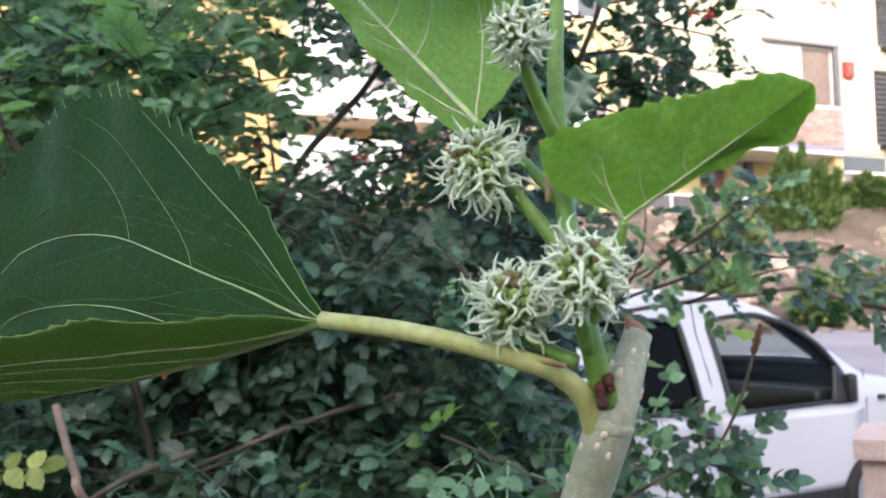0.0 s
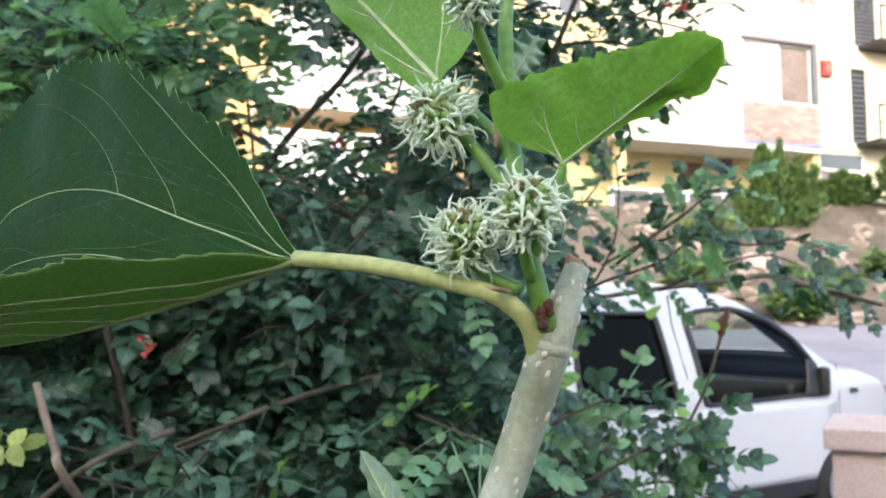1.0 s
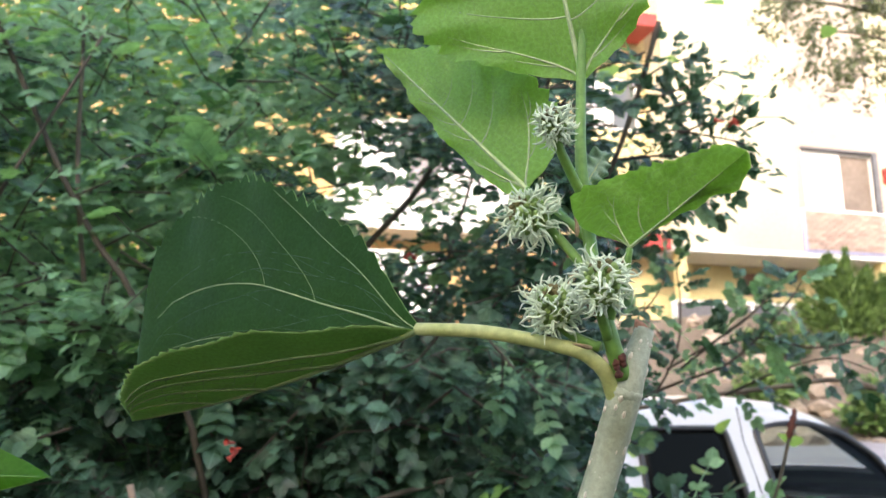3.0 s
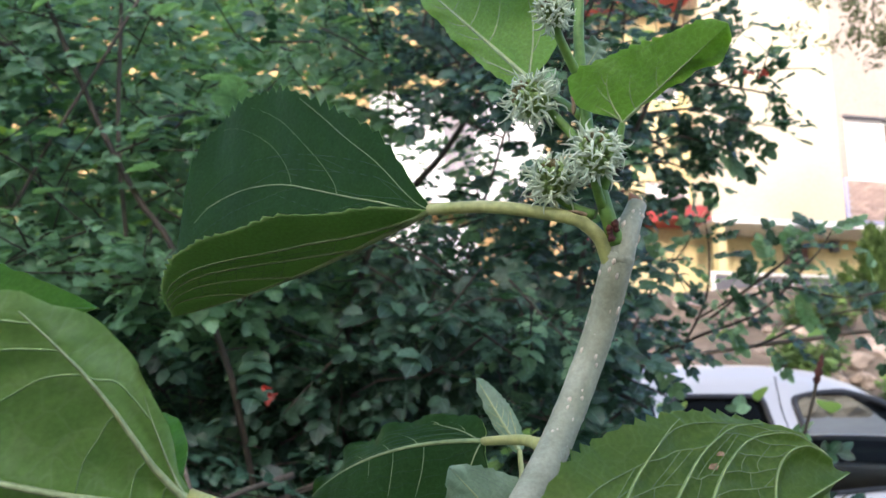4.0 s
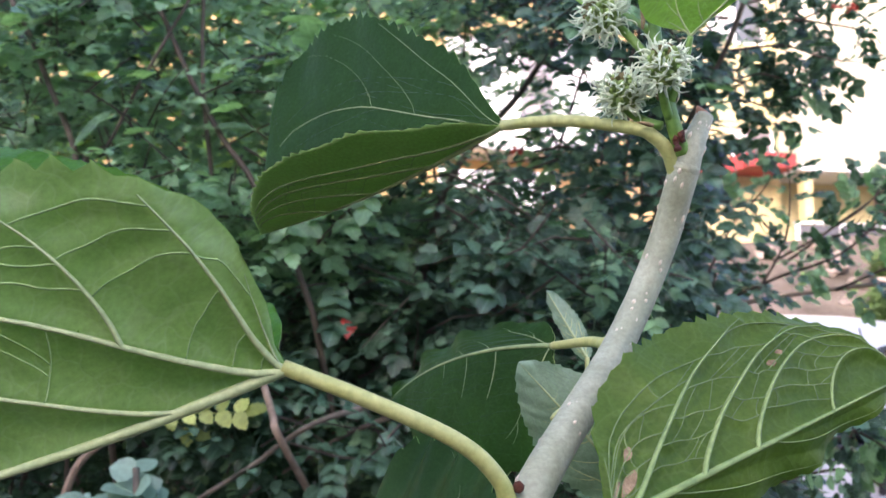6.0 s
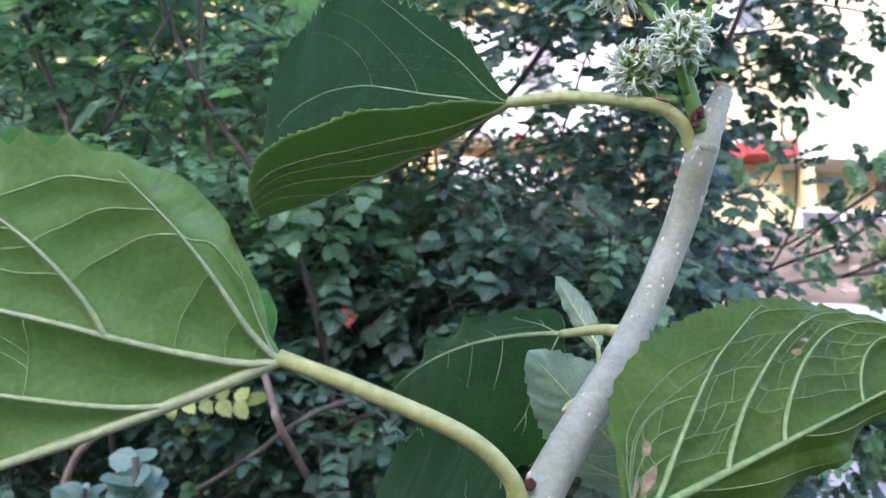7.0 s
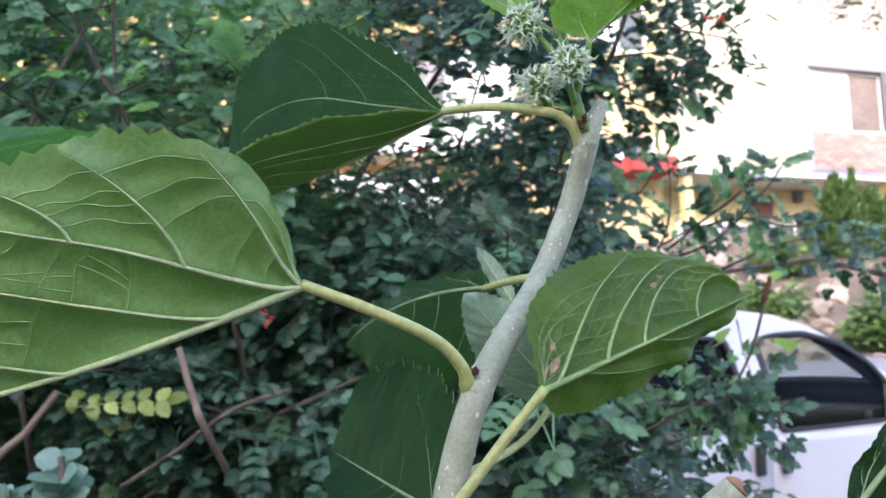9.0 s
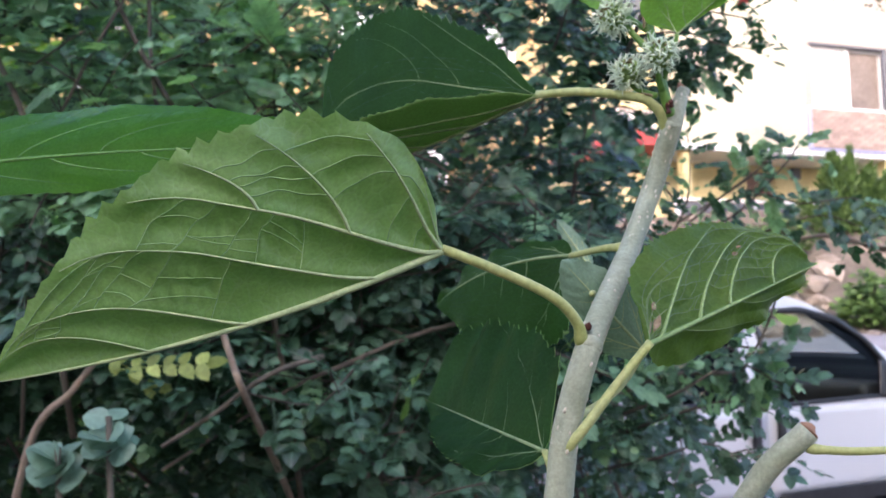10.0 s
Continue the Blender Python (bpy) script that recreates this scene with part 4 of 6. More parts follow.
def hedge():
    rng = np.random.default_rng(21)
    th = empty("hedge_shrub", pose(-0.5, 1.7, 0))
    tagged(th, "dense dark green pinnate-leaved hedge shrub with scarlet flowers", "shrub")
    org = np.array((-0.5, 1.7, 0.0))
    variants = [compound(rng, int(rng.integers(2, 5)), rng.uniform(0.020, 0.026), rng.uniform(0.054, 0.082)) for _ in range(14)]
    rear = [compound(rng, int(rng.integers(3, 5)), rng.uniform(0.025, 0.032), rng.uniform(0.075, 0.100), True) for _ in range(14)]
    vmesh = []
    for v, f, u in variants:
        for mat in (M_HEDGE, M_HEDGEL):
            me = bpy.data.meshes.new("leaf_spray")
            me.from_pydata([tuple(q) for q in v], [], f)
            me.materials.append(mat)
            me.polygons.foreach_set("use_smooth", [True] * len(f))
            idx = np.empty(len(me.loops), dtype=np.int32)
            me.loops.foreach_get("vertex_index", idx)
            me.uv_layers.new(name="UVMap").data.foreach_set("uv", u.astype(np.float32)[idx].ravel())
            vmesh.append(me)
    near = 0
    bulk = {0: ([], [], []), 1: ([], [], [])}
    count = [0, 0]

    def spray(p, R, sc, k, light):
        ob = new("leaf_spray", vmesh[2 * k + light])
        ob.parent = th
        M = Matrix(((*(R[0] * sc), 0), (*(R[1] * sc), 0), (*(R[2] * sc), 0), (0, 0, 0, 1)))
        M.translation = Vector(p)
        ob.matrix_local = M

    def place(p, k, light, way=None):
        nonlocal near
        R = leaf_frames(rng, p) if way is None else face_turn(rng, way, 0.22)
        sc = rng.uniform(0.78, 1.15)
        if near < 300 and p[1] < 1.16:
            near += 1
            spray(p - org, R, sc, k, light)
            return
        v, f, u = (variants if p[1] < 1.42 else rear)[k]
        vs, fs, us = bulk[light]
        o = count[light]
        count[light] += len(v)
        vs.append(v @ R.T * sc + (p - org))
        us.append(u)
        fs.append((f, o))

    def is_pale_lit(x, y, z):
        # pale copies crowd the upper left and thin out low, painting light and shade
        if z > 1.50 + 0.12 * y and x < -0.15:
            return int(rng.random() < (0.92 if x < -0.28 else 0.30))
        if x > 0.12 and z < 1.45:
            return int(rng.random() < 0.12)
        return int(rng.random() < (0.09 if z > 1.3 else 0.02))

    def front_of(x, z):
        """The front face of the hedge, with bulges and deep hollows."""
        return 1.07 + 0.34 * max(0.0, 1.42 - z) + 0.20 * noise.noise(Vector((x * 2.2, z * 2.6, 9))) + 0.16 * noise.noise(Vector((x * 5.5, z * 6.5, 2)))

    # leaves in opposite pairs along short twigs
    made, tries = 0, 0
    twigs = []
    while made < 13500 and tries < 90000:
        tries += 1
        y = 0.96 + 1.9 * rng.random() ** 1.5
        x = rng.uniform(-0.95, 0.50) * y
        z = 1.5 + rng.uniform(-0.42, 0.62) * y
        if z < 0.15 or y < front_of(x, z):
            continue
        if rng.random() > density(x, y, z):
            continue
        az = rng.normal(-math.pi / 2, 0.9)
        d = unit((math.cos(az), math.sin(az), rng.normal(0.15, 0.5)))
        p = np.array((x, y, z))
        light = is_pale_lit(x, y, z)
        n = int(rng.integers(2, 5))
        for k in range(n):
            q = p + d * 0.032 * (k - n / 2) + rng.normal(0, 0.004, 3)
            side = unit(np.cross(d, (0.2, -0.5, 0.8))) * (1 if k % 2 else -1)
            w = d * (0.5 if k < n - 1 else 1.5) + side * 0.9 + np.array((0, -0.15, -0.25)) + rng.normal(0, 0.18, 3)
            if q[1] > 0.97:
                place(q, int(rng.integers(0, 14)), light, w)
                made += 1
        if y < 1.5:
            twigs.append(tube([p - d * 0.09 - org, p - d * 0.02 + rng.normal(0, 0.004, 3) - org, p + d * 0.032 * n / 2 - org], [0.0019, 0.0016, 0.001], 4, False))
    for k in range(700):
        y = rng.uniform(1.1, 2.9)
        place(np.array((rng.uniform(-3.0, -0.9 * y), y + 0.3, rng.uniform(0.3, 2.6))), int(rng.integers(0, 14)), int(rng.random() < 0.4))
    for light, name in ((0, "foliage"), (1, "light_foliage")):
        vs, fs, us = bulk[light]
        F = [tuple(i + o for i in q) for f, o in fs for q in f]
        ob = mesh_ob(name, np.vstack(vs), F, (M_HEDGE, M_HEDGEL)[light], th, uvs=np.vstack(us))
        ob["kind"] = "stuff"
    v, f = join(twigs)
    mesh_ob("twig", v, f, M_TWIGD, th)["kind"] = "stuff"
    # stems
    for i in range(38):
        x0, y0 = rng.uniform(-1.7, 0.3), rng.uniform(1.45, 2.5)
        lean = rng.normal(0, 0.45)
        h = rng.uniform(1.5, 2.6)
        lean = min(lean, 0.10 - x0)
        if x0 > 0.1:
            h = rng.uniform(1.2, 1.5)
        pts = [(x0, y0, 0)]
        for k in range(1, 5):
            t = k / 4
            pts.append((x0 + lean * t * t + rng.normal(0, 0.05), y0 - 0.25 * t + rng.normal(0, 0.05), h * t))
        v, f = tube(spline(np.array(pts) - org, 20), np.linspace(rng.uniform(0.006, 0.011), 0.002, 20), 7)
        mesh_ob("stem", v, f, M_TWIG if rng.random() < 0.35 else M_TWIGD, th)
    special = [
        ([(-0.692, 1.050, 2.127), (-0.656, 1.050, 2.053), (-0.606, 1.050, 1.952), (-0.571, 1.050, 1.881), (-0.514, 1.050, 1.784), (-0.460, 1.050, 1.710), (-0.38, 1.1, 1.5), (-0.34, 1.3, 0.9)], 0.0048, M_TWIGD),
        ([(-0.524, 1.040, 2.075), (-0.562, 1.040, 2.005), (-0.600, 1.040, 1.940), (-0.644, 1.040, 1.865), (-0.685, 1.040, 1.783), (-0.726, 1.040, 1.725), (-0.76, 1.1, 1.3)], 0.0032, M_TWIG),
        ([(-0.943, 1.050, 2.149), (-0.892, 1.050, 2.054), (-0.835, 1.050, 1.960), (-0.790, 1.050, 1.868), (-0.752, 1.050, 1.792), (-0.733, 1.050, 1.711), (-0.68, 1.1, 1.3)], 0.0050, M_TWIG),
        ([(-0.796, 1.071, 2.127), (-0.804, 1.071, 2.074), (-0.816, 1.071, 2.001), (-0.822, 1.102, 1.919)], 0.0026, M_TWIGD),
        ([(-0.817, 1.071, 2.106), (-0.793, 1.071, 2.055), (-0.770, 1.071, 2.002), (-0.748, 1.071, 1.951), (-0.733, 1.081, 1.908)], 0.0028, M_TWIGD),
        ([(-0.744, 1.071, 1.961), (-0.775, 1.071, 1.933), (-0.803, 1.071, 1.914)], 0.0022, M_TWIGD),
        ([(-0.585, 1.1, 2.14), (-0.581, 1.1, 2.069), (-0.574, 1.1, 1.887), (-0.537, 1.083, 1.689)], 0.0038, M_TWIG),
        ([(-0.05, 1.35, 2.05), (-0.12, 1.32, 1.92), (-0.24, 1.3, 1.76), (-0.3, 1.3, 1.5)], 0.006, M_TWIGD),
        ([(0.18, 1.36, 1.565), (0.275, 1.35, 1.582), (0.361, 1.35, 1.594), (0.455, 1.35, 1.604), (0.527, 1.35, 1.612), (0.599, 1.35, 1.591), (0.69, 1.35, 1.569)], 0.0046, M_BRANCH),
        ([(0.07, 1.22, 1.60), (0.097, 1.2, 1.759), (0.132, 1.2, 1.825), (0.184, 1.2, 1.925), (0.229, 1.2, 2.044), (0.26, 1.2, 2.14)], 0.0042, M_TWIGD),
        ([(0.28, 1.1, 1.35), (0.335, 1.08, 1.45), (0.36, 1.07, 1.53)], 0.0022, M_TWIGD),
        ([(-0.55, 1.12, 1.25), (-0.39, 1.11, 1.348), (-0.335, 1.12, 1.38), (-0.256, 1.12, 1.413), (-0.194, 1.12, 1.438), (-0.133, 1.12, 1.458), (0.0, 1.16, 1.49)], 0.0036, M_TWIG),
        ([(-0.421, 0.98, 1.48), (-0.410, 0.98, 1.442), (-0.397, 0.98, 1.405), (-0.385, 0.98, 1.375), (-0.375, 1.2, 1.2), (-0.36, 1.4, 1.0)], 0.0056, M_BRANCH),
        ([(-0.50, 0.99, 1.30), (-0.421, 0.99, 1.349), (-0.39, 0.985, 1.372), (-0.342, 0.99, 1.401), (-0.29, 1.05, 1.42)], 0.0040, M_TWIG),
        ([(0.0, 1.15, 1.28), (0.18, 1.1, 1.38), (0.30, 1.08, 1.39)], 0.004, M_TWIG),
        ([(-0.59, 0.99, 1.425), (-0.63, 0.99, 1.375), (-0.69, 1.0, 1.31), (-0.76, 1.05, 1.1)], 0.006, M_BRANCH),
    ]
    for pts, r, m in special:
        v, f = tube(spline(np.array(pts) - org, 26), np.linspace(r * 0.75, r, 26), 7, True, 0.12, rng)
        mesh_ob("stem", v, f, m, th)
    # the flower spike that has gone over
    v, f = tube(spline(np.array([(0.358, 1.07, 1.525), (0.364, 1.07, 1.545), (0.368, 1.07, 1.562)]) - org, 9), (0.002, 0.0045, 0.003, 0.005, 0.003, 0.0045, 0.0025, 0.003, 0.0006), 6, True, 0.5, rng)
    mesh_ob("seed_head", v, f, M_BUD, th)["label"] = "dry brown flower spike"

    # leafy sprigs that stand out of the hedge
    def sprig(pts, n, r, light, size=1.0, fan=0.0):
        p = spline(np.array(pts) - org, 24)
        v, f = tube(p, np.linspace(r, r * 0.4, 24), 6)
        mesh_ob("twig", v, f, M_TWIGD, th)
        for k in range(n):
            t = (k + 0.6) / n
            i = min(22, int(t * 23))
            d = unit(p[i + 1] - p[i])
            side = unit(np.cross(d, (0.2, 1, 0.1))) * (1 if k % 2 else -1)
            way = unit(side + d * 0.7 + rng.normal(0, 0.3 + fan, 3) + np.array((0, -0.25, -0.1)))
            if k == n - 1:
                way = unit(d + rng.normal(0, 0.15, 3))
            spray(p[i] + rng.normal(0, 0.02 * fan, 3), face_turn(rng, way, 0.28), size * rng.uniform(0.75, 1.15), int(rng.integers(0, 14)), 1 if rng.random() < light else 0)

    # over the bank: thin upright shoots with light leaves
    sprig([(0.18, 1.26, 1.57), (0.25, 1.22, 1.60), (0.332, 1.2, 1.632), (0.41, 1.2, 1.708), (0.433, 1.2, 1.739)], 17, 0.0026, 0.5, 0.62)
    sprig([(0.22, 1.2, 1.58), (0.256, 1.2, 1.648), (0.265, 1.2, 1.716), (0.262, 1.2, 1.763)], 14, 0.0020, 0.6, 0.56)
    sprig([(0.15, 1.2, 1.60), (0.189, 1.2, 1.673), (0.23, 1.2, 1.721), (0.251, 1.2, 1.761)], 8, 0.0020, 0.8, 0.52)
    sprig([(0.26, 1.22, 1.62), (0.325, 1.2, 1.67), (0.371, 1.2, 1.704), (0.383, 1.2, 1.723)], 11, 0.0020, 0.4, 0.6)
    sprig([(0.24, 1.2, 1.62), (0.287, 1.2, 1.646), (0.349, 1.2, 1.684), (0.388, 1.2, 1.719)], 11, 0.0020, 0.3, 0.6)
    sprig([(0.30, 1.22, 1.65), (0.37, 1.2, 1.662), (0.438, 1.2, 1.647), (0.507, 1.2, 1.654), (0.544, 1.2, 1.638)], 14, 0.0022, 0.3, 0.62)
    sprig([(0.35, 1.34, 1.59), (0.43, 1.31, 1.625), (0.50, 1.30, 1.64), (0.56, 1.3, 1.62)], 13, 0.0022, 0.3, 0.66)
    sprig([(0.55, 1.35, 1.60), (0.62, 1.33, 1.585), (0.70, 1.33, 1.56)], 9, 0.002, 0.1, 0.66)
    # before the car
    sprig([(0.10, 1.15, 1.31), (0.20, 1.1, 1.362), (0.263, 1.1, 1.418), (0.32, 1.1, 1.425), (0.370, 1.1, 1.395)], 22, 0.003, 0.35, 0.76, 0.15)
    sprig([(0.10, 1.1, 1.32), (0.191, 1.05, 1.359), (0.283, 1.05, 1.403), (0.345, 1.05, 1.376)], 19, 0.003, 0.25, 0.76, 0.15)
    sprig([(0.12, 1.1, 1.30), (0.209, 1.08, 1.334), (0.289, 1.08, 1.353), (0.341, 1.08, 1.333)], 17, 0.003, 0.1, 0.76, 0.15)
    sprig([(0.10, 1.14, 1.38), (0.16, 1.1, 1.42), (0.22, 1.08, 1.45), (0.26, 1.08, 1.455)], 14, 0.0025, 0.15, 0.74, 0.15)
    sprig([(0.10, 1.12, 1.25), (0.18, 1.1, 1.27), (0.25, 1.1, 1.29), (0.30, 1.1, 1.27)], 13, 0.0025, 0.1, 0.74, 0.15)
    # the bough against the building
    for pts, n in (([(0.209, 1.22, 2.001), (0.262, 1.22, 2.01), (0.311, 1.22, 2.019), (0.342, 1.22, 2.012)], 13),
                   ([(0.186, 1.22, 1.932), (0.267, 1.22, 1.935), (0.321, 1.22, 1.914), (0.371, 1.22, 1.904)], 17),
                   ([(0.17, 1.24, 1.90), (0.23, 1.24, 1.915), (0.28, 1.24, 1.91), (0.33, 1.24, 1.89)], 16),
                   ([(0.155, 1.22, 1.868), (0.225, 1.22, 1.894), (0.272, 1.22, 1.883), (0.31, 1.22, 1.868)], 16),
                   ([(0.142, 1.22, 1.847), (0.199, 1.22, 1.857), (0.239, 1.22, 1.846), (0.254, 1.22, 1.828)], 15),
                   ([(0.124, 1.22, 1.805), (0.165, 1.22, 1.815), (0.195, 1.22, 1.80)], 9),
                   ([(0.20, 1.22, 1.97), (0.27, 1.22, 1.975), (0.324, 1.22, 1.965), (0.363, 1.22, 1.955), (0.385, 1.22, 1.944)], 16),
                   ([(0.23, 1.22, 2.02), (0.296, 1.22, 2.042), (0.353, 1.22, 2.06)], 12),
                   ([(0.22, 1.24, 2.05), (0.26, 1.24, 2.08), (0.31, 1.24, 2.10)], 11),
                   ([(0.111, 1.22, 1.901), (0.143, 1.22, 1.882), (0.176, 1.22, 1.889)], 9)):
        sprig(pts, n, 0.0022, 0.10, 0.68, 0.3)
    sprig([(0.356, 1.22, 1.97), (0.37, 1.22, 2.01), (0.383, 1.22, 2.04)], 4, 0.0016, 0.1, 0.5)
    sprig([(0.284, 1.22, 1.969), (0.333, 1.22, 1.987), (0.388, 1.22, 1.991), (0.44, 1.22, 1.99)], 5, 0.0018, 0.1, 0.45)
    # yellowed sprays
    for p, way, pairs in (((-0.560, 0.96, 1.405), (1.0, 0.05, 0.16), 5), ((-0.575, 0.965, 1.425), (0.8, 0.1, -0.3), 3)):
        v, f, u = compound(rng, pairs, 0.024, 0.024 * pairs)
        way = unit(way)
        nrm = unit(np.cross(way, np.cross((0.1, -0.85, 0.5), way)))
        R = np.stack([way, np.cross(nrm, way), nrm], axis=1)
        mesh_ob("leaf_spray", v @ R.T + (np.array(p) - org), f, M_YELLOW, th, uvs=u)["label"] = "yellowed leaf"
    for p in ((0.02, 1.0, 1.475), (0.045, 1.0, 1.455), (-0.148, 1.0, 1.395)):
        v, f, u = compound(rng, 3, 0.019, 0.055)
        mesh_ob("leaf_spray", v @ leaf_frames(rng, np.array(p)).T + (np.array(p) - org), f, M_FRESH, th, uvs=u)["label"] = "young yellow-green leaf"
    # flowers: narrow trumpets in small clusters
    for p in ((-0.31, 1.02, 1.52), (0.03, 0.98, 1.27), (-0.26, 1.2, 1.80), (-0.11, 1.2, 1.79), (0.345, 1.18, 1.965)):
        for k in range(3):
            d = unit((rng.normal(0, 0.6), -0.6 + rng.normal(0, 0.3), rng.normal(0.1, 0.5)))
            b = np.array(p) - org + rng.normal(0, 0.005, 3)
            v, f = tube([b, b + d * 0.006, b + d * 0.012, b + d * 0.015], [0.0011, 0.0016, 0.0024, 0.0042], 7, False)
            mesh_ob("flower", v, f, M_FLOWER, th)["label"] = "scarlet trumpet flower"


hedge()


# ---- fleshy rosette plant at the hedge's foot ----
def rosette(p, seed):
    rng = np.random.default_rng(seed)
    th = empty("rosette_plant", pose(p[0], p[1], 0.06))
    tagged(th, "pale blue-green broad-leaved plant in front of the hedge", "plant")
    h = p[2] - 0.06
    v, f = tube(spline([(0.02, 0.08, 0), (0.01, 0.05, h * 0.5), (0, 0, h)], 12), np.linspace(0.007, 0.004, 12), 7)
    mesh_ob("stem", v, f, M_TWIG, th)
    lv, lf, _ = leaflet_grid(False)
    for k in range(13):
        a = k * 2.4
        d = unit((math.cos(a), math.sin(a), 0.15 + 0.5 * rng.random()))
        nrm = np.array((0.0, -0.8, 0.7)) + rng.normal(0, 0.25, 3)
        nrm = unit(nrm - d * (nrm @ d))
        R = np.stack([d, np.cross(nrm, d), nrm], axis=1)
        q = lv * np.array((1.0, 1.35, 1.0)) * rng.uniform(0.032, 0.044)
        mesh_ob("leaf", q @ R.T + np.array((0, 0, h - 0.05 * rng.random())), lf, M_ROSETTE, th)


rosette((-0.530, 0.89, 1.350), 61)
rosette((-0.60, 0.90, 1.31), 62)


# ---- small tree behind the hedge ----
def back_tree():
    rng = np.random.default_rng(77)
    th = empty("garden_tree", pose(-2.2, 4.2, 0))
    tagged(th, "light green leafy tree behind the dark hedge", "tree")
    org = np.array((-2.2, 4.2, 0.0))
    v, f = tube(spline([(0, 0, 0), (0.05, 0.02, 0.9), (-0.05, 0, 1.8), (0.1, 0, 3.2)], 20), np.linspace(0.09, 0.03, 20), 10)
    mesh_ob("trunk", v, f, M_TWIGD, th)
    for k in range(12):
        a = rng.uniform(0, 6.283)
        z0 = rng.uniform(1.0, 2.4)
        e = np.array((1.3 * math.cos(a), 0.8 * math.sin(a), z0 + rng.uniform(0.5, 1.4)))
        v, f = tube(spline([(0, 0, z0), e * 0.5 + (0, 0, z0 * 0.45), e], 10), np.linspace(0.03, 0.006, 10), 6)
        mesh_ob("limb", v, f, M_TWIGD, th)
    lv, lf, _ = leaflet_grid(False)
    V, F = [], []
    i = 0
    while i < 8500:
        p = np.array((rng.normal(-0.1, 1.15), rng.normal(0, 0.45), rng.uniform(0.9, 4.6)))
        n1 = noise.noise(Vector(p * 1.6))
        w = p + org
        sx, sz = w[0] / w[1], (w[2] - 1.5) / w[1]
        if rng.random() > 0.95 + 0.8 * n1 or (-0.29 < sx and 0.10 < sz < 0.40):
            i += 0.2
            continue
        V.append(lv * rng.uniform(0.09, 0.15) @ leaf_frames(rng, p).T + p)
        F += [tuple(q + (len(V) - 1) * len(lv) for q in f) for f in lf]
        i += 1
    ob = mesh_ob("crown", np.vstack(V), F, M_BACKLEAF, th)


back_tree()


# ---- tree beyond the road, whose outer boughs hang before the building ----
def street_tree():
    rng = np.random.default_rng(91)
    x0, y0 = 8.3, 13.9
    z0 = ground_z(x0, y0) - 0.05
    th = empty("street_tree", pose(x0, y0, z0))
    tagged(th, "tall street tree with hanging brownish-green foliage", "tree")
    v, f = tube(spline([(0, 0, 0), (0.1, 0, 2.0), (-0.05, 0.05, 4.5), (0.1, 0, 7.5), (0.0, 0, 9.0)], 26), np.linspace(0.2, 0.05, 26), 12, True, 0.08, rng)
    mesh_ob("trunk", v, f, M_TWIG, th)
    lv, lf, _ = leaflet_grid(False, True)
    V, F = [], []
    ends = [(-3.4, -0.2, 6.3), (-2.9, -0.5, 5.6), (-2.2, 0.1, 5.4), (-3.1, 0.4, 7.2), (-2.0, -0.4, 6.6), (-1.3, -0.6, 5.9), (-1.0, 0.6, 7.2), (0.8, 0.4, 6.8), (1.5, -0.3, 6.2), (0.2, -1.1, 7.4), (-2.4, 0.2, 8.0), (0.6, 0.8, 8.2)]
    for e in ends:
        e = np.array(e)
        e[2] += 0.35
        path = spline([(0, 0, e[2] - 1.6), (e[0] * 0.45, e[1] * 0.4, e[2] - 0.2), e + (0, 0, 0.25), e + (e[0] * 0.06, 0, -0.35)], 16)
        v, f = tube(path, np.linspace(0.05, 0.008, 16), 6)
        mesh_ob("limb", v, f, M_TWIG, th)
        for k in range(26):
            c = path[int(rng.integers(6, 16))] + rng.normal(0, 0.26, 3) * (1, 1, 0.8)
            for m in range(34):
                p = c + rng.normal(0, 0.10, 3)
                R = leaf_frames(rng, p, 0.7)
                V.append(lv * (1.0, 0.75, 1.0) * rng.uniform(0.07, 0.13) @ R.T + p)
                F += [tuple(q + (len(V) - 1) * len(lv) for q in g) for g in lf]
    mesh_ob("crown", np.vstack(V), F, M_STREET, th)


street_tree()


# ---- low scrub on the bank ----
def scrub(x, y, r, h, seed):
    rng = np.random.default_rng(seed)
    th = empty("scrub_bush", pose(x, y, ground_z(x, y) - 0.03))
    tagged(th, "small leafy green bush on the stony bank", "bush", "bushes on the bank")
    for k in range(6):
        a = rng.uniform(0, 6.283)
        v, f = tube(spline([(0, 0, 0), (0.3 * r * math.cos(a), 0.3 * r * math.sin(a), h * 0.5), (0.7 * r * math.cos(a), 0.7 * r * math.sin(a), h * 0.9)], 8), np.linspace(0.015, 0.005, 8), 6)
        mesh_ob("stem", v, f, M_TWIG, th)
    lv, lf, _ = leaflet_grid(False)
    V, F = [], []
    for i in range(900):
        u = rng.normal(size=3)
        u = unit(u) * rng.random() ** 0.4
        p = np.array((u[0] * r, u[1] * r, h * (0.55 + 0.5 * u[2]) * (1 + 0.25 * math.sin(5 * u[0] + seed))))
        R = leaf_frames(rng, p)
        V.append(lv * rng.uniform(0.07, 0.13) @ R.T + p)
        F += [tuple(q + i * len(lv) for q in f) for f in lf]
    mesh_ob("crown", np.vstack(V), F, M_CONIFER, th)


for k, (x, y, r, h) in enumerate(((5.4, 13.6, 0.5, 0.75), (6.3, 14.3, 0.45, 0.6), (4.2, 14.6, 0.6, 0.7), (7.6, 15.0, 0.5, 0.6), (8.6, 15.4, 0.6, 0.8), (4.9, 16.4, 0.7, 0.8))):
    scrub(x, y, r, h, 40 + k)


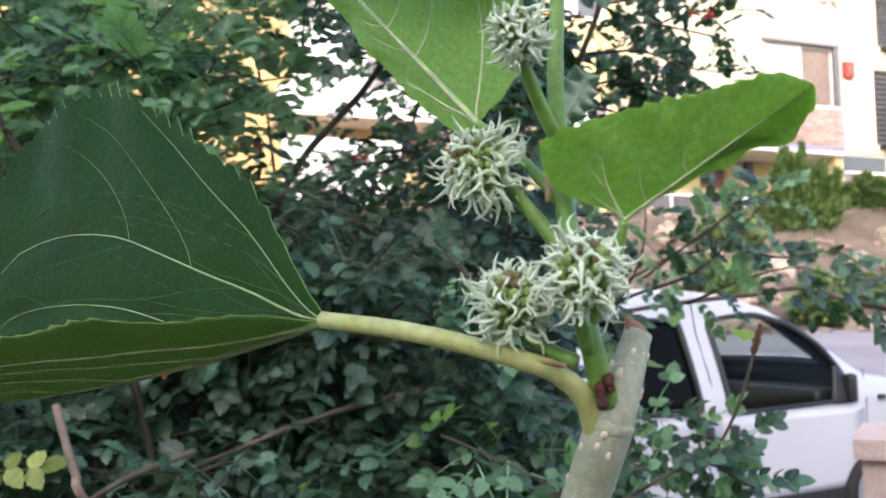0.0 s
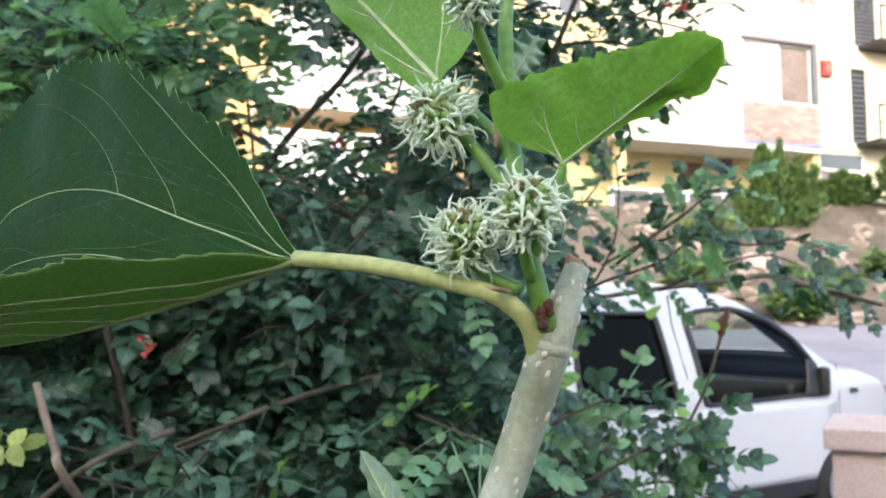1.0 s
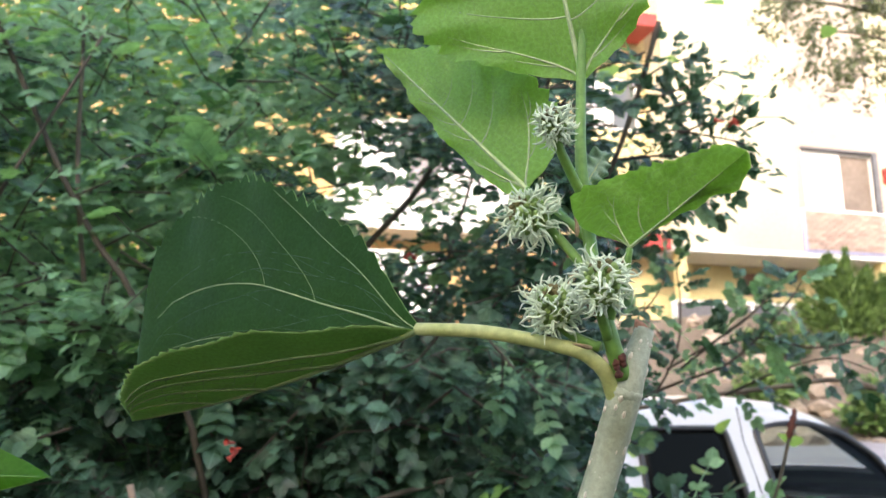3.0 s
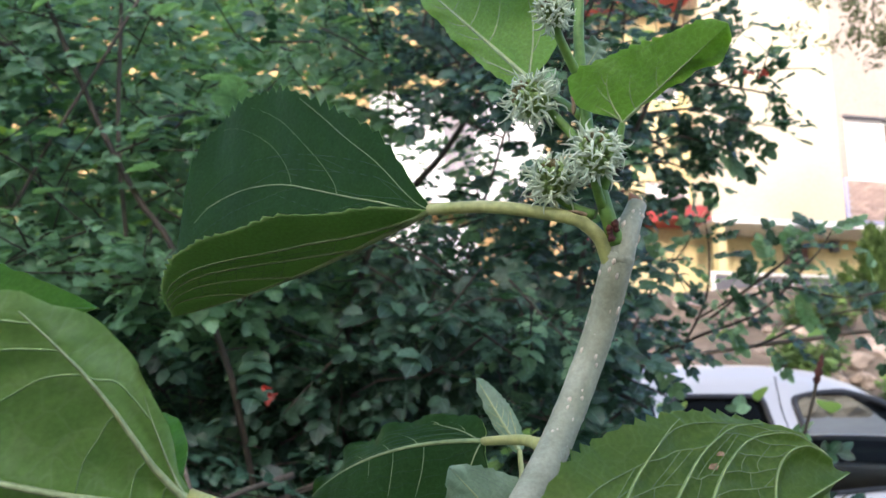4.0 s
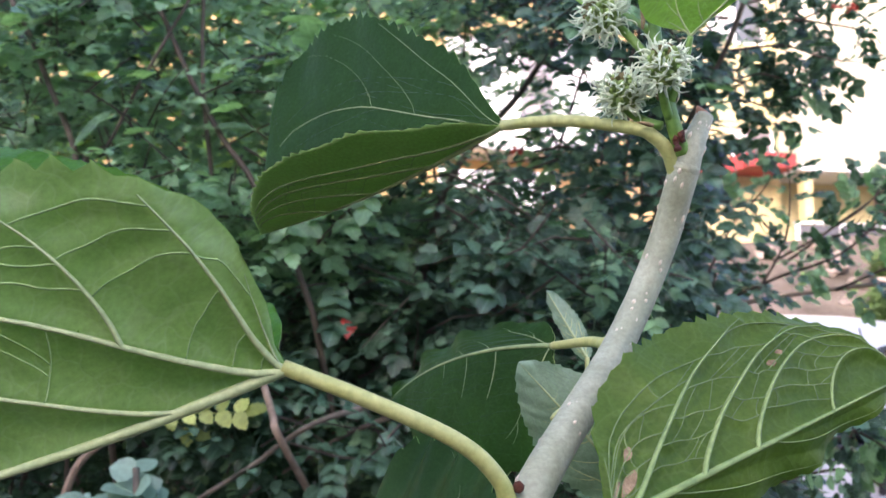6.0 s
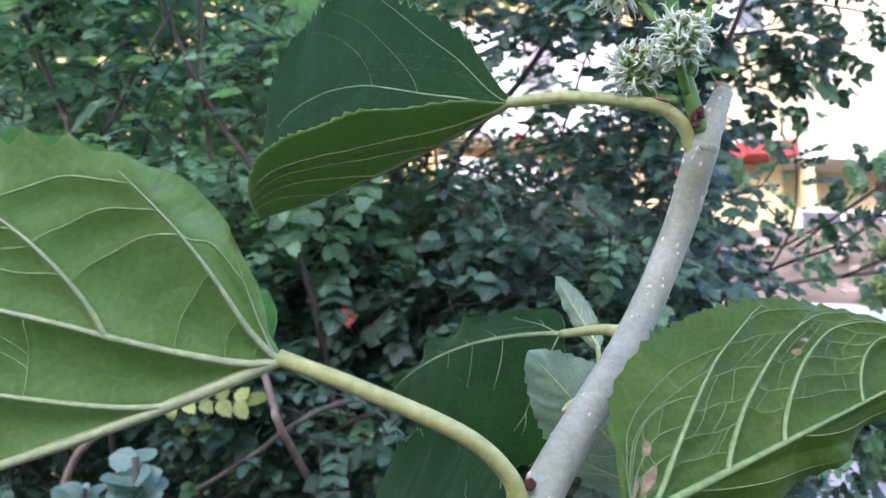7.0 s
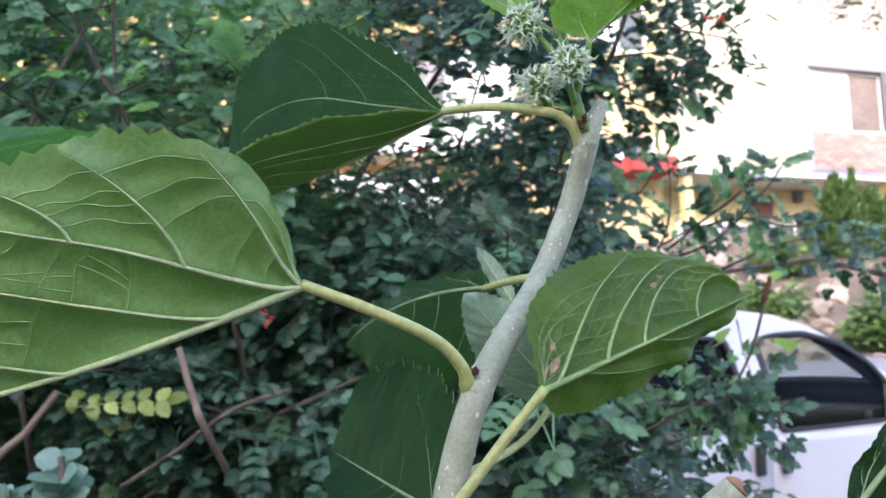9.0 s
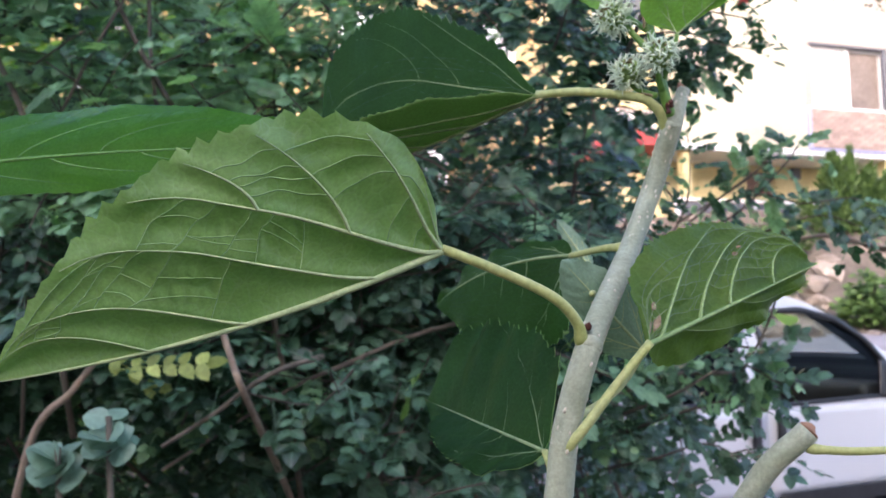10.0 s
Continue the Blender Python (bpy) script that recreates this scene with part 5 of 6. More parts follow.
# ---- the mulberry branch ----
def leaf(name, th, B, T, hA, wA, hB, wB, up, mats, veinm, sag=0.0, curlA=0.0, curlB=0.0, lobe=0.06, base=0.62, pw=0.85, teeth=24, tooth=0.05, seed=0, rib=0.0011, label="", wave=0.002, tipc=0.0, shapeA=None, shapeB=None, sweep=0.10, basal=0.60, thin=1.0, arc=1.0, forks=(0.05, 0.24, 0.46, 0.70), plan=None, quilt=1.0, lift=(0.0, 0.0), taper=0.15, netmin=0.00021, nets=(0, 1), scars=(), tilt=0.0, pillow=0.0):
    """A toothed ovate leaf from base B to tip T. hA, hB: the ways in which its two halves spread from the midrib, with their
    widths; up: which side its upper face turns to; sag bends the midrib, curl bends the halves; tipc turns the tip over."""
    rng = np.random.default_rng(100 + seed)
    B, T = np.array(B, float), np.array(T, float)
    L = np.linalg.norm(T - B)
    d = (T - B) / L
    up = np.array(up, float)
    up = unit(up - d * (up @ d))
    NS, NV = 6 * teeth + 1, 33 if pillow else 19
    known = {}
    ph = rng.uniform(0, 6)

    def prof(s, half=0):
        if (s, half) not in known:
            known[s, half] = width_at(s, half)
        return known[s, half]

    def width_at(s, half):
        shape = (shapeA, shapeB)[half]
        if shape is None:
            return max(0.0, math.sin(math.pi * min(1.0, s ** base))) ** pw
        xs, ws = [q[0] for q in shape], [q[1] for q in shape]
        r = min(0.04, s, 1 - s)
        return float(np.mean(np.interp([s - r, s - r / 2, s, s + r / 2, s + r], xs, ws)))

    def side(h):
        h = np.array(h, float)
        h = unit(h - d * (h @ d))
        nr = np.cross(h, d)
        return h, (nr if nr @ up > 0 else -nr)

    HA, HB = side(hA), side(hB)

    def point(s, v, half, off=0.0, saw=0.0):
        (h, nr), w, curl = (HA, wA, curlA) if half == 0 else (HB, wB, curlB)
        ww = prof(s, half) * w * (1 + saw)
        a = L * s - lobe * L * v ** 1.6 * math.exp(-s / 0.13) * min(1.0, 1.6 * max(0.0, prof(s, half) - 0.1)) + sweep * L * v * v * s * (1 - s)
        p = B + d * a + up * (sag * 4 * s * (1 - s) - tipc * max(0, s - 0.6) ** 2 * L)
        x = ww * v
        p = p + h * x + nr * (curl * x * x / max(w, 1e-5) + wave * math.sin(9 * s * math.pi + ph + 2 * half) * v * v * min(1, 6 * s) + wave * 0.5 * math.sin(23 * s + ph) * v + off)
        return p

    # the plan of the side veins and their forks, as lines in (s, v)
    veins = [[], []]
    lines = [[], []]
    split = [[], []]
    for half in (0, 1):
        starts = [(0.0, basal, 0.85, 0.95), (0.27, 0.26 * arc, 0.55, 0.95), (0.42, 0.23 * arc, 0.5, 0.95), (0.56, 0.20 * arc, 0.42, 0.95), (0.69, 0.16, 0.32, 0.95), (0.81, 0.11, 0.22, 0.95)]
        if plan:
            starts = plan[half]
        for s0, swp, m, vmax, *own in starts:
            first = s0 < 0.05
            rise = own[0] if own else 0.46 if plan else 0.8
            s0 = max(0.004, s0 + (rng.normal(0, 0.012) + (0.03 if half else 0)) * (s0 > 0))
            lines[half].append((s0, swp, vmax, rise, first and bool(own) and 1 < m < 1.5))
            at = lambda t: (min(0.985, s0 + swp * t ** 1.25), vmax * t ** rise)
            veins[half].append((rib * m * thin, [at(t) for t in np.linspace(0, 1, 18)]))
            for t0 in ((forks if basal > 0.45 else (0.30, 0.60)) if first and m < 1.5 and (not plan or vmax < 0.9 or own and m > 1) else ()):
                sa, va = at(t0)
                se = sa + (0.15 if own else 0.42 if plan else 0.20) * (1 - 0.5 * t0)
                split[half].append(len(veins[half]))
                veins[half].append((rib * m * thin * (0.6 if own else 0.22 if plan else 0.6), [(min(0.985, max(0.004, sa + (se - sa) * t ** 1.5)), va + (0.95 - va) * t ** 0.85) for t in np.linspace(0, 1, 12)]))
    flat = lambda s, v, half: (L * s, prof(s, half) * (wA, wB)[half] * v)
    marks = []
    for half in (0, 1):
        q = [flat(s, 0, half) for s in np.linspace(0, 1, 160)]
        for _, pts in veins[half]:
            for (s, v), (s1, v1) in zip(pts, pts[1:]):
                q += [flat(s + (s1 - s) * g, v + (v1 - v) * g, half) for g in (0.0, 0.2, 0.4, 0.6, 0.8)]
        marks.append(np.array(q))

    # cross veins between the side veins, loops at the margin and short links between them
    fine = [[], []]
    for half in (0, 1):
        rows = lines[half] if half in nets else []
        at_v = lambda q, v: q[0] + q[1] * (min(1.0, v / q[2]) ** (1 / q[3])) ** 1.25

        def add_fine(pts, rr):
            fine[half].append((rr, [(min(0.985, max(0.003, a)), min(0.97, max(0.0, c))) for a, c in pts]))

        for k in range(1, len(rows) - 1):
            if abs(rows[k][3] - rows[k + 1][3]) > 0.25:
                continue
            a, c = at_v(rows[k], 0.70), at_v(rows[k + 1], 0.84)
            add_fine([(a + (c - a) * u, 0.70 + 0.14 * u + 0.10 * math.sin(math.pi * u)) for u in np.linspace(0, 1, 12)], netmin)
        for k in range(len(rows) - 1):
            if rows[k + 1][4]:
                continue
            v, last = rng.uniform(0.08, 0.14), None
            while v < 0.78:
                va = min(0.93, v + (tilt * (0.95 - v) if rows[k][3] != 0.46 else 0.0))
                a, c = at_v(rows[k], va), at_v(rows[k + 1], v)
                if c > a + 0.03 and a < 0.9 and rng.random() < 0.88:
                    ph2, am, dv = rng.uniform(0, 6), rng.uniform(0.006, 0.018), rng.normal(0, 0.05)
                    line = [(a + (c - a) * u, va + (v - va) * u + dv * u * (1 - u) * 2 + am * math.sin(8 * u + ph2) * math.sin(math.pi * u)) for u in np.linspace(0, 1, 14)]
                    add_fine(line, netmin)
                    if last:
                        for u in sorted(rng.choice((3, 5, 7, 9, 11), 2, replace=False)):
                            p, q = last[u], line[min(13, max(0, u + int(rng.integers(-2, 3))))]
                            bend = rng.uniform(-0.012, 0.012)
                            add_fine([(p[0] + (q[0] - p[0]) * g + bend * math.sin(math.pi * g), p[1] + (q[1] - p[1]) * g) for g in np.linspace(0, 1, 6)], netmin * 0.7)
                    last = line
                v += rng.uniform(0.09, 0.15)
        at_t = lambda q, t: tuple(np.array(q[min(len(q) - 1, int(t * (len(q) - 1)))]) * (1 - t * (len(q) - 1) % 1) + np.array(q[min(len(q) - 1, int(t * (len(q) - 1)) + 1)]) * (t * (len(q) - 1) % 1))
        if split[half] and any(q[4] for q in rows):
            before = veins[half][split[half][0] - 2][1]
            course = veins[half][split[half][0] - 1][1]
            pairs = [(before, course, 0.15, 0.7, 0.05, 0.36, 3)]
            for k in split[half]:
                pairs.append((before, veins[half][k][1], *((0.72, 0.98, 0.2, 0.85, 3) if k == split[half][0] else (0.2, 0.9, 0.05, 0.8, 4))))
                before = veins[half][k][1]
            for one, two, a0, a1, b0, b1, count in pairs:
                for k in range(count):
                    g = (k + rng.uniform(0.25, 0.75)) / count
                    p, q = at_t(one, a0 + (a1 - a0) * g), at_t(two, b0 + (b1 - b0) * g)
                    ph2, am = rng.uniform(0, 6), rng.uniform(0.008, 0.02)
                    add_fine([(p[0] + (q[0] - p[0]) * u, p[1] + (q[1] - p[1]) * u + am * math.sin(8 * u + ph2) * math.sin(math.pi * u)) for u in np.linspace(0, 1, 12)], netmin)
    small = [np.array([flat(a, c, half) for _, pts in fine[half] for a, c in pts]) for half in (0, 1)]

    def bulge(sv, half):
        """How far the blade arches up between its veins, and less between the fine ones."""
        p = np.array([flat(s, v, half) for s, v in sv])
        dist = np.sqrt(((p[:, None, :] - marks[half][None]) ** 2).sum(axis=2)).min(axis=1)
        rough = np.array([noise.noise(Vector((x * 150, y * 150, half * 5.0 + seed))) + 0.7 * noise.noise(Vector((x * 90, y * 90, seed + 3.0))) for x, y in p])
        rise = 0.0075 * L * (1 - np.exp(-(dist / (0.035 * L)) ** 1.6)) * (1 + 0.4 * rough)
        if len(small[half]):
            near = np.sqrt(((p[:, None, :] - small[half][None]) ** 2).sum(axis=2)).min(axis=1)
            rise += pillow * L * (1 - np.exp(-(near / (0.016 * L)) ** 1.6)) * (1 - np.exp(-(dist / (0.012 * L)) ** 2))
        return quilt * rise

    verts, uvs, faces, slots, rises = [], [], [], [], []

    def arch_at(pts, half):
        """The arch of the built blade, between the points of its grid."""
        out = []
        for a, c in pts:
            x, y = a * (NS - 1), c * (NV - 1)
            i, j = min(NS - 2, int(x)), min(NV - 2, int(y))
            x, y, g = x - i, y - j, rises[half]
            out.append((g[i, j] * (1 - x) + g[i + 1, j] * x) * (1 - y) + (g[i, j + 1] * (1 - x) + g[i + 1, j + 1] * x) * y)
        return out

    saws = (1.0, 0.62, 0.25, -0.15, -0.55, 0.1)
    for half in (0, 1):
        grid = [(i / (NS - 1), j / (NV - 1)) for i in range(NS) for j in range(NV)]
        arch = bulge(grid, half)
        rises.append(arch.reshape(NS, NV))
        for sheet, off in ((0, 0.00014), (1, -0.00014)):
            o = len(verts)
            for k, (s, v) in enumerate(grid):
                i, saw, s2 = k // NV, 0.0, s
                if v == 1.0 and 0.02 < s < 0.985:
                    saw = tooth * saws[i % 6] * (0.8 + 0.5 * math.sin((i // 6) * 5.1 + ph)) / max(0.55, prof(s, half))
                    s2 = min(1, s + (0.006 if i % 6 == 0 else 0.0))
                verts.append(point(s2, v, half, off + arch[k], saw))
                uvs.append((L * s, (1 if half == 0 else -1) * flat(s, v, half)[1]))
            flip = (sheet == 1) ^ (half == 1)
            for i in range(NS - 1):
                for j in range(NV - 1):
                    a = o + i * NV + j
                    q = (a, a + NV, a + NV + 1, a + 1)
                    faces.append(q[::-1] if flip else q)
                    slots.append(sheet)
    ob = mesh_ob(name, verts, faces, list(mats), th, True, slots, uvs)
    if label:
        ob["label"] = label
    # ribs: midrib, side veins and the cross veins between them
    ps, nets_built = [], ([], [])
    mid = [point(s, 0, 0) for s in np.linspace(0, 0.99, 30)]
    ps.append(tube(mid, np.linspace(rib * 1.25, rib * 0.2, 30), 6, False))
    for half in (0, 1):
        for rr, pts in veins[half]:
            ps.append(tube([point(s, v, half, lift[half]) for s, v in pts], np.linspace(rr, rr * taper, len(pts)), 5, False))
        for rr, pts in fine[half]:
            nets_built[half].append(tube([point(a, c, half, lift[half] * 0.85 + e) for (a, c), e in zip(pts, arch_at(pts, half))], rr, 4, False))
    for s0, v0, half, size in scars:
        rim = [(min(0.98, max(0.01, s0 + size * rng.uniform(0.6, 1.2) * math.cos(q))), min(0.97, max(0.02, v0 + 2.2 * size * rng.uniform(0.6, 1.2) * math.sin(q)))) for q in np.linspace(0, 5.7, 12)]
        pts = [(s0, v0)] + rim
        vs = [point(a, c, half, e - 0.0004) for (a, c), e in zip(pts, arch_at(pts, half))]
        mesh_ob("scar", vs, [(0, k, k % 12 + 1) for k in range(1, 13)], M_DRY, ob)["label"] = "dry insect-eaten patch"
    v, f = join(ps)
    mesh_ob("vein", v, f, veinm, ob)
    for half, net in enumerate(nets_built):
        if not net:
            continue
        v, f = join(net)
        mesh_ob("vein_net", v, f, M_VEIN_FINED if mats[0] is M_TOP and lift[half] >= 0 else {M_UNDER_SHADED: M_VEIN_SHADED, M_PALE: M_VEIN_PALE, M_YUNDER: M_VEIN_YOUNG}.get(mats[1], M_VEIN_FINE), ob)
    return ob


WIDE = [(0, 0.0), (0.03, 0.42), (0.1, 0.78), (0.2, 0.95), (0.33, 1), (0.5, 0.93), (0.65, 0.76), (0.8, 0.48), (0.92, 0.18), (1, 0)]


def petiole(th, pts, r0, r1, mat=None):
    p = spline(pts, 22)
    rad = np.linspace(r0, r1, 22)
    rad[:5] *= np.array((0.6, 1.05, 1.25, 1.15, 1.05))
    v, f = tube(p, rad, 12)
    return mesh_ob("petiole", v, f, mat or M_PETIOLE, th)


def fruit(th, C, axis, length, radius, seed, brown=0.5):
    """An unripe mulberry: a core of small drupelets with long curling white styles."""
    rng = np.random.default_rng(seed)
    C, ax = np.array(C, float), unit(axis)
    e1 = unit(np.cross(ax, (0.3, 1, 0.1)))
    e2 = np.cross(ax, e1)
    gs, gb, st = [], [], []
    bm = bmesh.new()
    bmesh.ops.create_icosphere(bm, subdivisions=1, radius=1.0)
    iv = np.array([v.co[:] for v in bm.verts])
    fi = [tuple(v.index for v in f.verts) for f in bm.faces]
    bm.free()
    K = 64
    for k in range(K):
        q = (k + 0.5) / K
        t = -1 + 2 * q
        a = k * 2.399963 + rng.normal(0, 0.1)
        rr = math.sqrt(max(0, 1 - t * t)) ** 0.8
        out = unit(e1 * math.cos(a) * rr * 1.2 + e2 * math.sin(a) * rr * 1.2 + ax * t * 0.7)
        p = C + ax * t * length * 0.42 + (e1 * math.cos(a) + e2 * math.sin(a)) * rr * radius * 0.78
        s = radius * rng.uniform(0.20, 0.27)
        (gb if t > 1 - brown and rng.random() < 0.85 else gs).append((iv * s * np.array((1, 1, 1)) + p, fi))
        for m in range(3):
            dirv = unit(out + rng.normal(0, 0.5, 3))
            bend = unit(np.cross(dirv, rng.normal(0, 1, 3)))
            ln = rng.uniform(0.45, 1.6) * radius * (0.9 if t < 0.75 else 0.45)
            turn = rng.uniform(1.0, 3.6)
            q, way, pts = p + out * s * 0.5, dirv, []
            for u in range(7):
                pts.append(q)
                q = q + way * ln / 6
                way = unit(way + bend * turn * 0.26 * (u / 3) + rng.normal(0, 0.20, 3))
            r = 0.00036 * rng.uniform(0.75, 1.3)
            st.append(tube(pts, [r * 0.9, r * 1.2, r * 1.25, r * 1.0, r * 0.75, r * 0.45, r * 0.12], 5, False))
    pieces = [("drupelet", M_FRUIT, q) for q in gs] + [("drupelet", M_FRUITB, q) for q in gb] + [("style", M_STYLE, q) for q in st]
    gs = []
    cv = np.array([(e1 * x + e2 * y) * radius * 0.72 + ax * z * length * 0.44 + C for x, y, z in iv])
    gs.append((cv, fi))
    v, f = join(gs)
    core = mesh_ob("fruit", v, f, M_FRUIT, th)
    core["label"] = "unripe green mulberry with white styles"
    for nm, mat, (v, f) in pieces:
        mesh_ob(nm, v, f, mat, core)
    return core


def mulberry():
    rng = np.random.default_rng(8)
    th = empty("mulberry_branch", pose(0.0, 0.35, 0))
    tagged(th, "pruned mulberry branch with toothed leaves and young white-styled fruit", "branch")
    org = np.array((0.0, 0.35, 0.0))
    # everything is written in world places and moved under the thing at the end
    made = []
    keep = made.append
    # the woody stem, up to its slanting cut
    path = spline([(0.10, 0.40, 0.0), (0.06, 0.36, 0.4), (0.025, 0.27, 0.8), (0.0, 0.20, 1.08), (-0.012, 0.155, 1.26), (-0.0125, 0.141, 1.34), (-0.0075, 0.139, 1.388), (-0.0035, 0.139, 1.413), (0.0072, 0.1445, 1.445), (0.0295, 0.193, 1.484), (0.0435, 0.208, 1.516), (0.0520, 0.2015, 1.5434), (0.0582, 0.2065, 1.5590)], 120)
    rad = np.interp(path[:, 2], (0, 0.9, 1.38, 1.446, 1.49, 1.54, 1.558), (0.016, 0.010, 0.0056, 0.0051, 0.0047, 0.0049, 0.0030))
    v, f = tube(path, rad, 20, True, 0.03, rng)
    stem = mesh_ob("stem", v, f, M_BARK, th)
    stem["label"] = "grey-green woody stem with pale lenticels"
    keep(stem)
    # the split tip of the cut
    tipp = path[-1]
    v, f = tube(spline([tipp + (-0.0006, 0, -0.0015), tipp + (-0.0012, 0, 0.0012), tipp + (-0.0022, 0, 0.0036)], 6), (0.0031, 0.0029, 0.0024, 0.0017, 0.001, 0.0004), 9, True, 0.2, rng)
    keep(mesh_ob("cut_end", v, f, M_CUT, stem))
    # lenticels
    ps = []
    bm = bmesh.new()
    bmesh.ops.create_icosphere(bm, subdivisions=1, radius=1.0)
    iv = np.array([q.co[:] for q in bm.verts])
    fi = [tuple(w.index for w in g.verts) for g in bm.faces]
    bm.free()
    for k in range(120):
        i = int(rng.integers(62, 117))
        t = unit(path[min(i + 1, 119)] - path[i - 1])
        a = unit(np.cross(t, (0.3, 1, 0.2)))
        b = np.cross(t, a)
        q = rng.uniform(0, 6.283)
        o = a * math.cos(q) + b * math.sin(q)
        c = np.cross(t, o)
        s = rng.uniform(0.25, 1.0) ** 1.3 * 0.00105
        p = path[i] + t * rng.uniform(-0.002, 0.002) + o * rad[i] * 0.985
        mesh_ob("lenticel", np.outer(iv[:, 0], o) * s * 0.5 + np.outer(iv[:, 1], t) * s * rng.uniform(1.0, 1.9) + np.outer(iv[:, 2], c) * s * 0.75 + p, fi, M_LENT, stem)
    # ring scars at the two nodes
    for zc, rr in ((1.5405, 0.0050), (1.440, 0.0054)):
        i = int(np.argmin(abs(path[:, 2] - zc)))
        ring = path[i - 1:i + 2]
        ring = spline([path[i] - (path[i] - path[i - 1]) * 0.6, path[i], path[i] + (path[i + 1] - path[i]) * 0.6], 6)
        v, f = tube(ring, (rr * 0.88, rr * 0.97, rr, rr, rr * 0.97, rr * 0.88), 18, True, 0.10, rng)
        keep(mesh_ob("node_ring", v, f, M_BARK, stem))
    # green shoot with its buds
    sp = spline([(0.0505, 0.1995, 1.545), (0.0475, 0.1965, 1.555), (0.0440, 0.1975, 1.572), (0.0425, 0.2000, 1.590), (0.0415, 0.2015, 1.612), (0.0425, 0.2035, 1.632), (0.044, 0.205, 1.66)], 40)
    v, f = tube(sp, np.linspace(0.0026, 0.0014, 40), 12)
    shoot = mesh_ob("shoot", v, f, M_SHOOT, th)
    keep(shoot)
    ps = []
    for k in range(13):
        a = rng.uniform(-2.4, -0.5)
        c = np.array((0.0488 + 0.0026 * math.cos(a), 0.1972 + 0.0030 * math.sin(a), 1.5485 + rng.normal(0, 0.0018)))
        d = (math.cos(a) + rng.normal(0, 0.4), math.sin(a) * 0.8, 0.8 + rng.normal(0, 0.5))
        s = rng.uniform(0.0007, 0.0014)
        d = unit(d)
        ps.append(tube(spline([np.array(c) - d * s * 0.4, np.array(c) + d * s * 0.4, np.array(c) + d * s * 1.2], 6), (s * 0.8, s, s * 0.95, s * 0.7, s * 0.4, s * 0.1), 8, True, 0.25, rng))
    v, f = join(ps)
    keep(mesh_ob("bud", v, f, M_BUD, shoot))
    d = unit((0.2, -0.7, 0.8))
    c = np.array((0.0045, 0.1385, 1.447))
    v, f = tube(spline([c, c + d * 0.0016, c + d * 0.0034], 6), (0.0013, 0.0016, 0.0015, 0.0011, 0.0006, 0.0001), 8, True, 0.2, rng)
    keep(mesh_ob("bud", v, f, M_BUD, stem))
    for p0, d0, ln in (((0.0385, 0.193, 1.585), (-0.1, -0.2, 1), 0.006), ((0.0415, 0.193, 1.553), (-1, -0.3, 0.2), 0.006), ((0.0435, 0.196, 1.562), (-0.5, -0.2, 0.6), 0.005)):
        p0, d0 = np.array(p0), unit(d0)
        v, f = tube(spline([p0, p0 + d0 * ln * 0.5 + (0.0005, 0, 0), p0 + d0 * ln], 7), (0.0004, 0.0006, 0.0007, 0.0006, 0.0005, 0.0003, 0.0001), 6, True, 0.3, rng)
        keep(mesh_ob("stipule", v, f, M_DRY, shoot))
    # fruits and their stalks
    for C, ax, ln, rd, sd, br, foot in (
            ((0.0255, 0.2015, 1.594), (-0.75, -0.25, 0.45), 0.0165, 0.0082, 1, 0.35, (0.0430, 0.1985, 1.574)),
            ((0.0315, 0.1965, 1.5655), (-0.30, -0.35, 0.9), 0.0160, 0.0078, 2, 0.30, (0.0440, 0.1955, 1.5535)),
            ((0.0445, 0.1865, 1.5705), (0.10, -0.45, 0.85), 0.0165, 0.0078, 3, 0.35, (0.0465, 0.1955, 1.556)),
            ((0.0330, 0.1895, 1.618), (-0.15, -0.35, 0.95), 0.0128, 0.0054, 4, 0.55, (0.0415, 0.2005, 1.599))):
        fr = fruit(th, C, ax, ln * 0.80, rd * 0.74, sd, br * 0.8)
        keep(fr)
        C, foot = np.array(C), np.array(foot)
        b = C - unit(ax) * ln * 0.38
        v, f = tube(spline([foot, foot * 0.5 + b * 0.5 + unit(ax) * -0.001, b, C], 14), np.linspace(0.0016, 0.0013, 14), 9)
        keep(mesh_ob("stalk", v, f, M_SHOOT, fr))
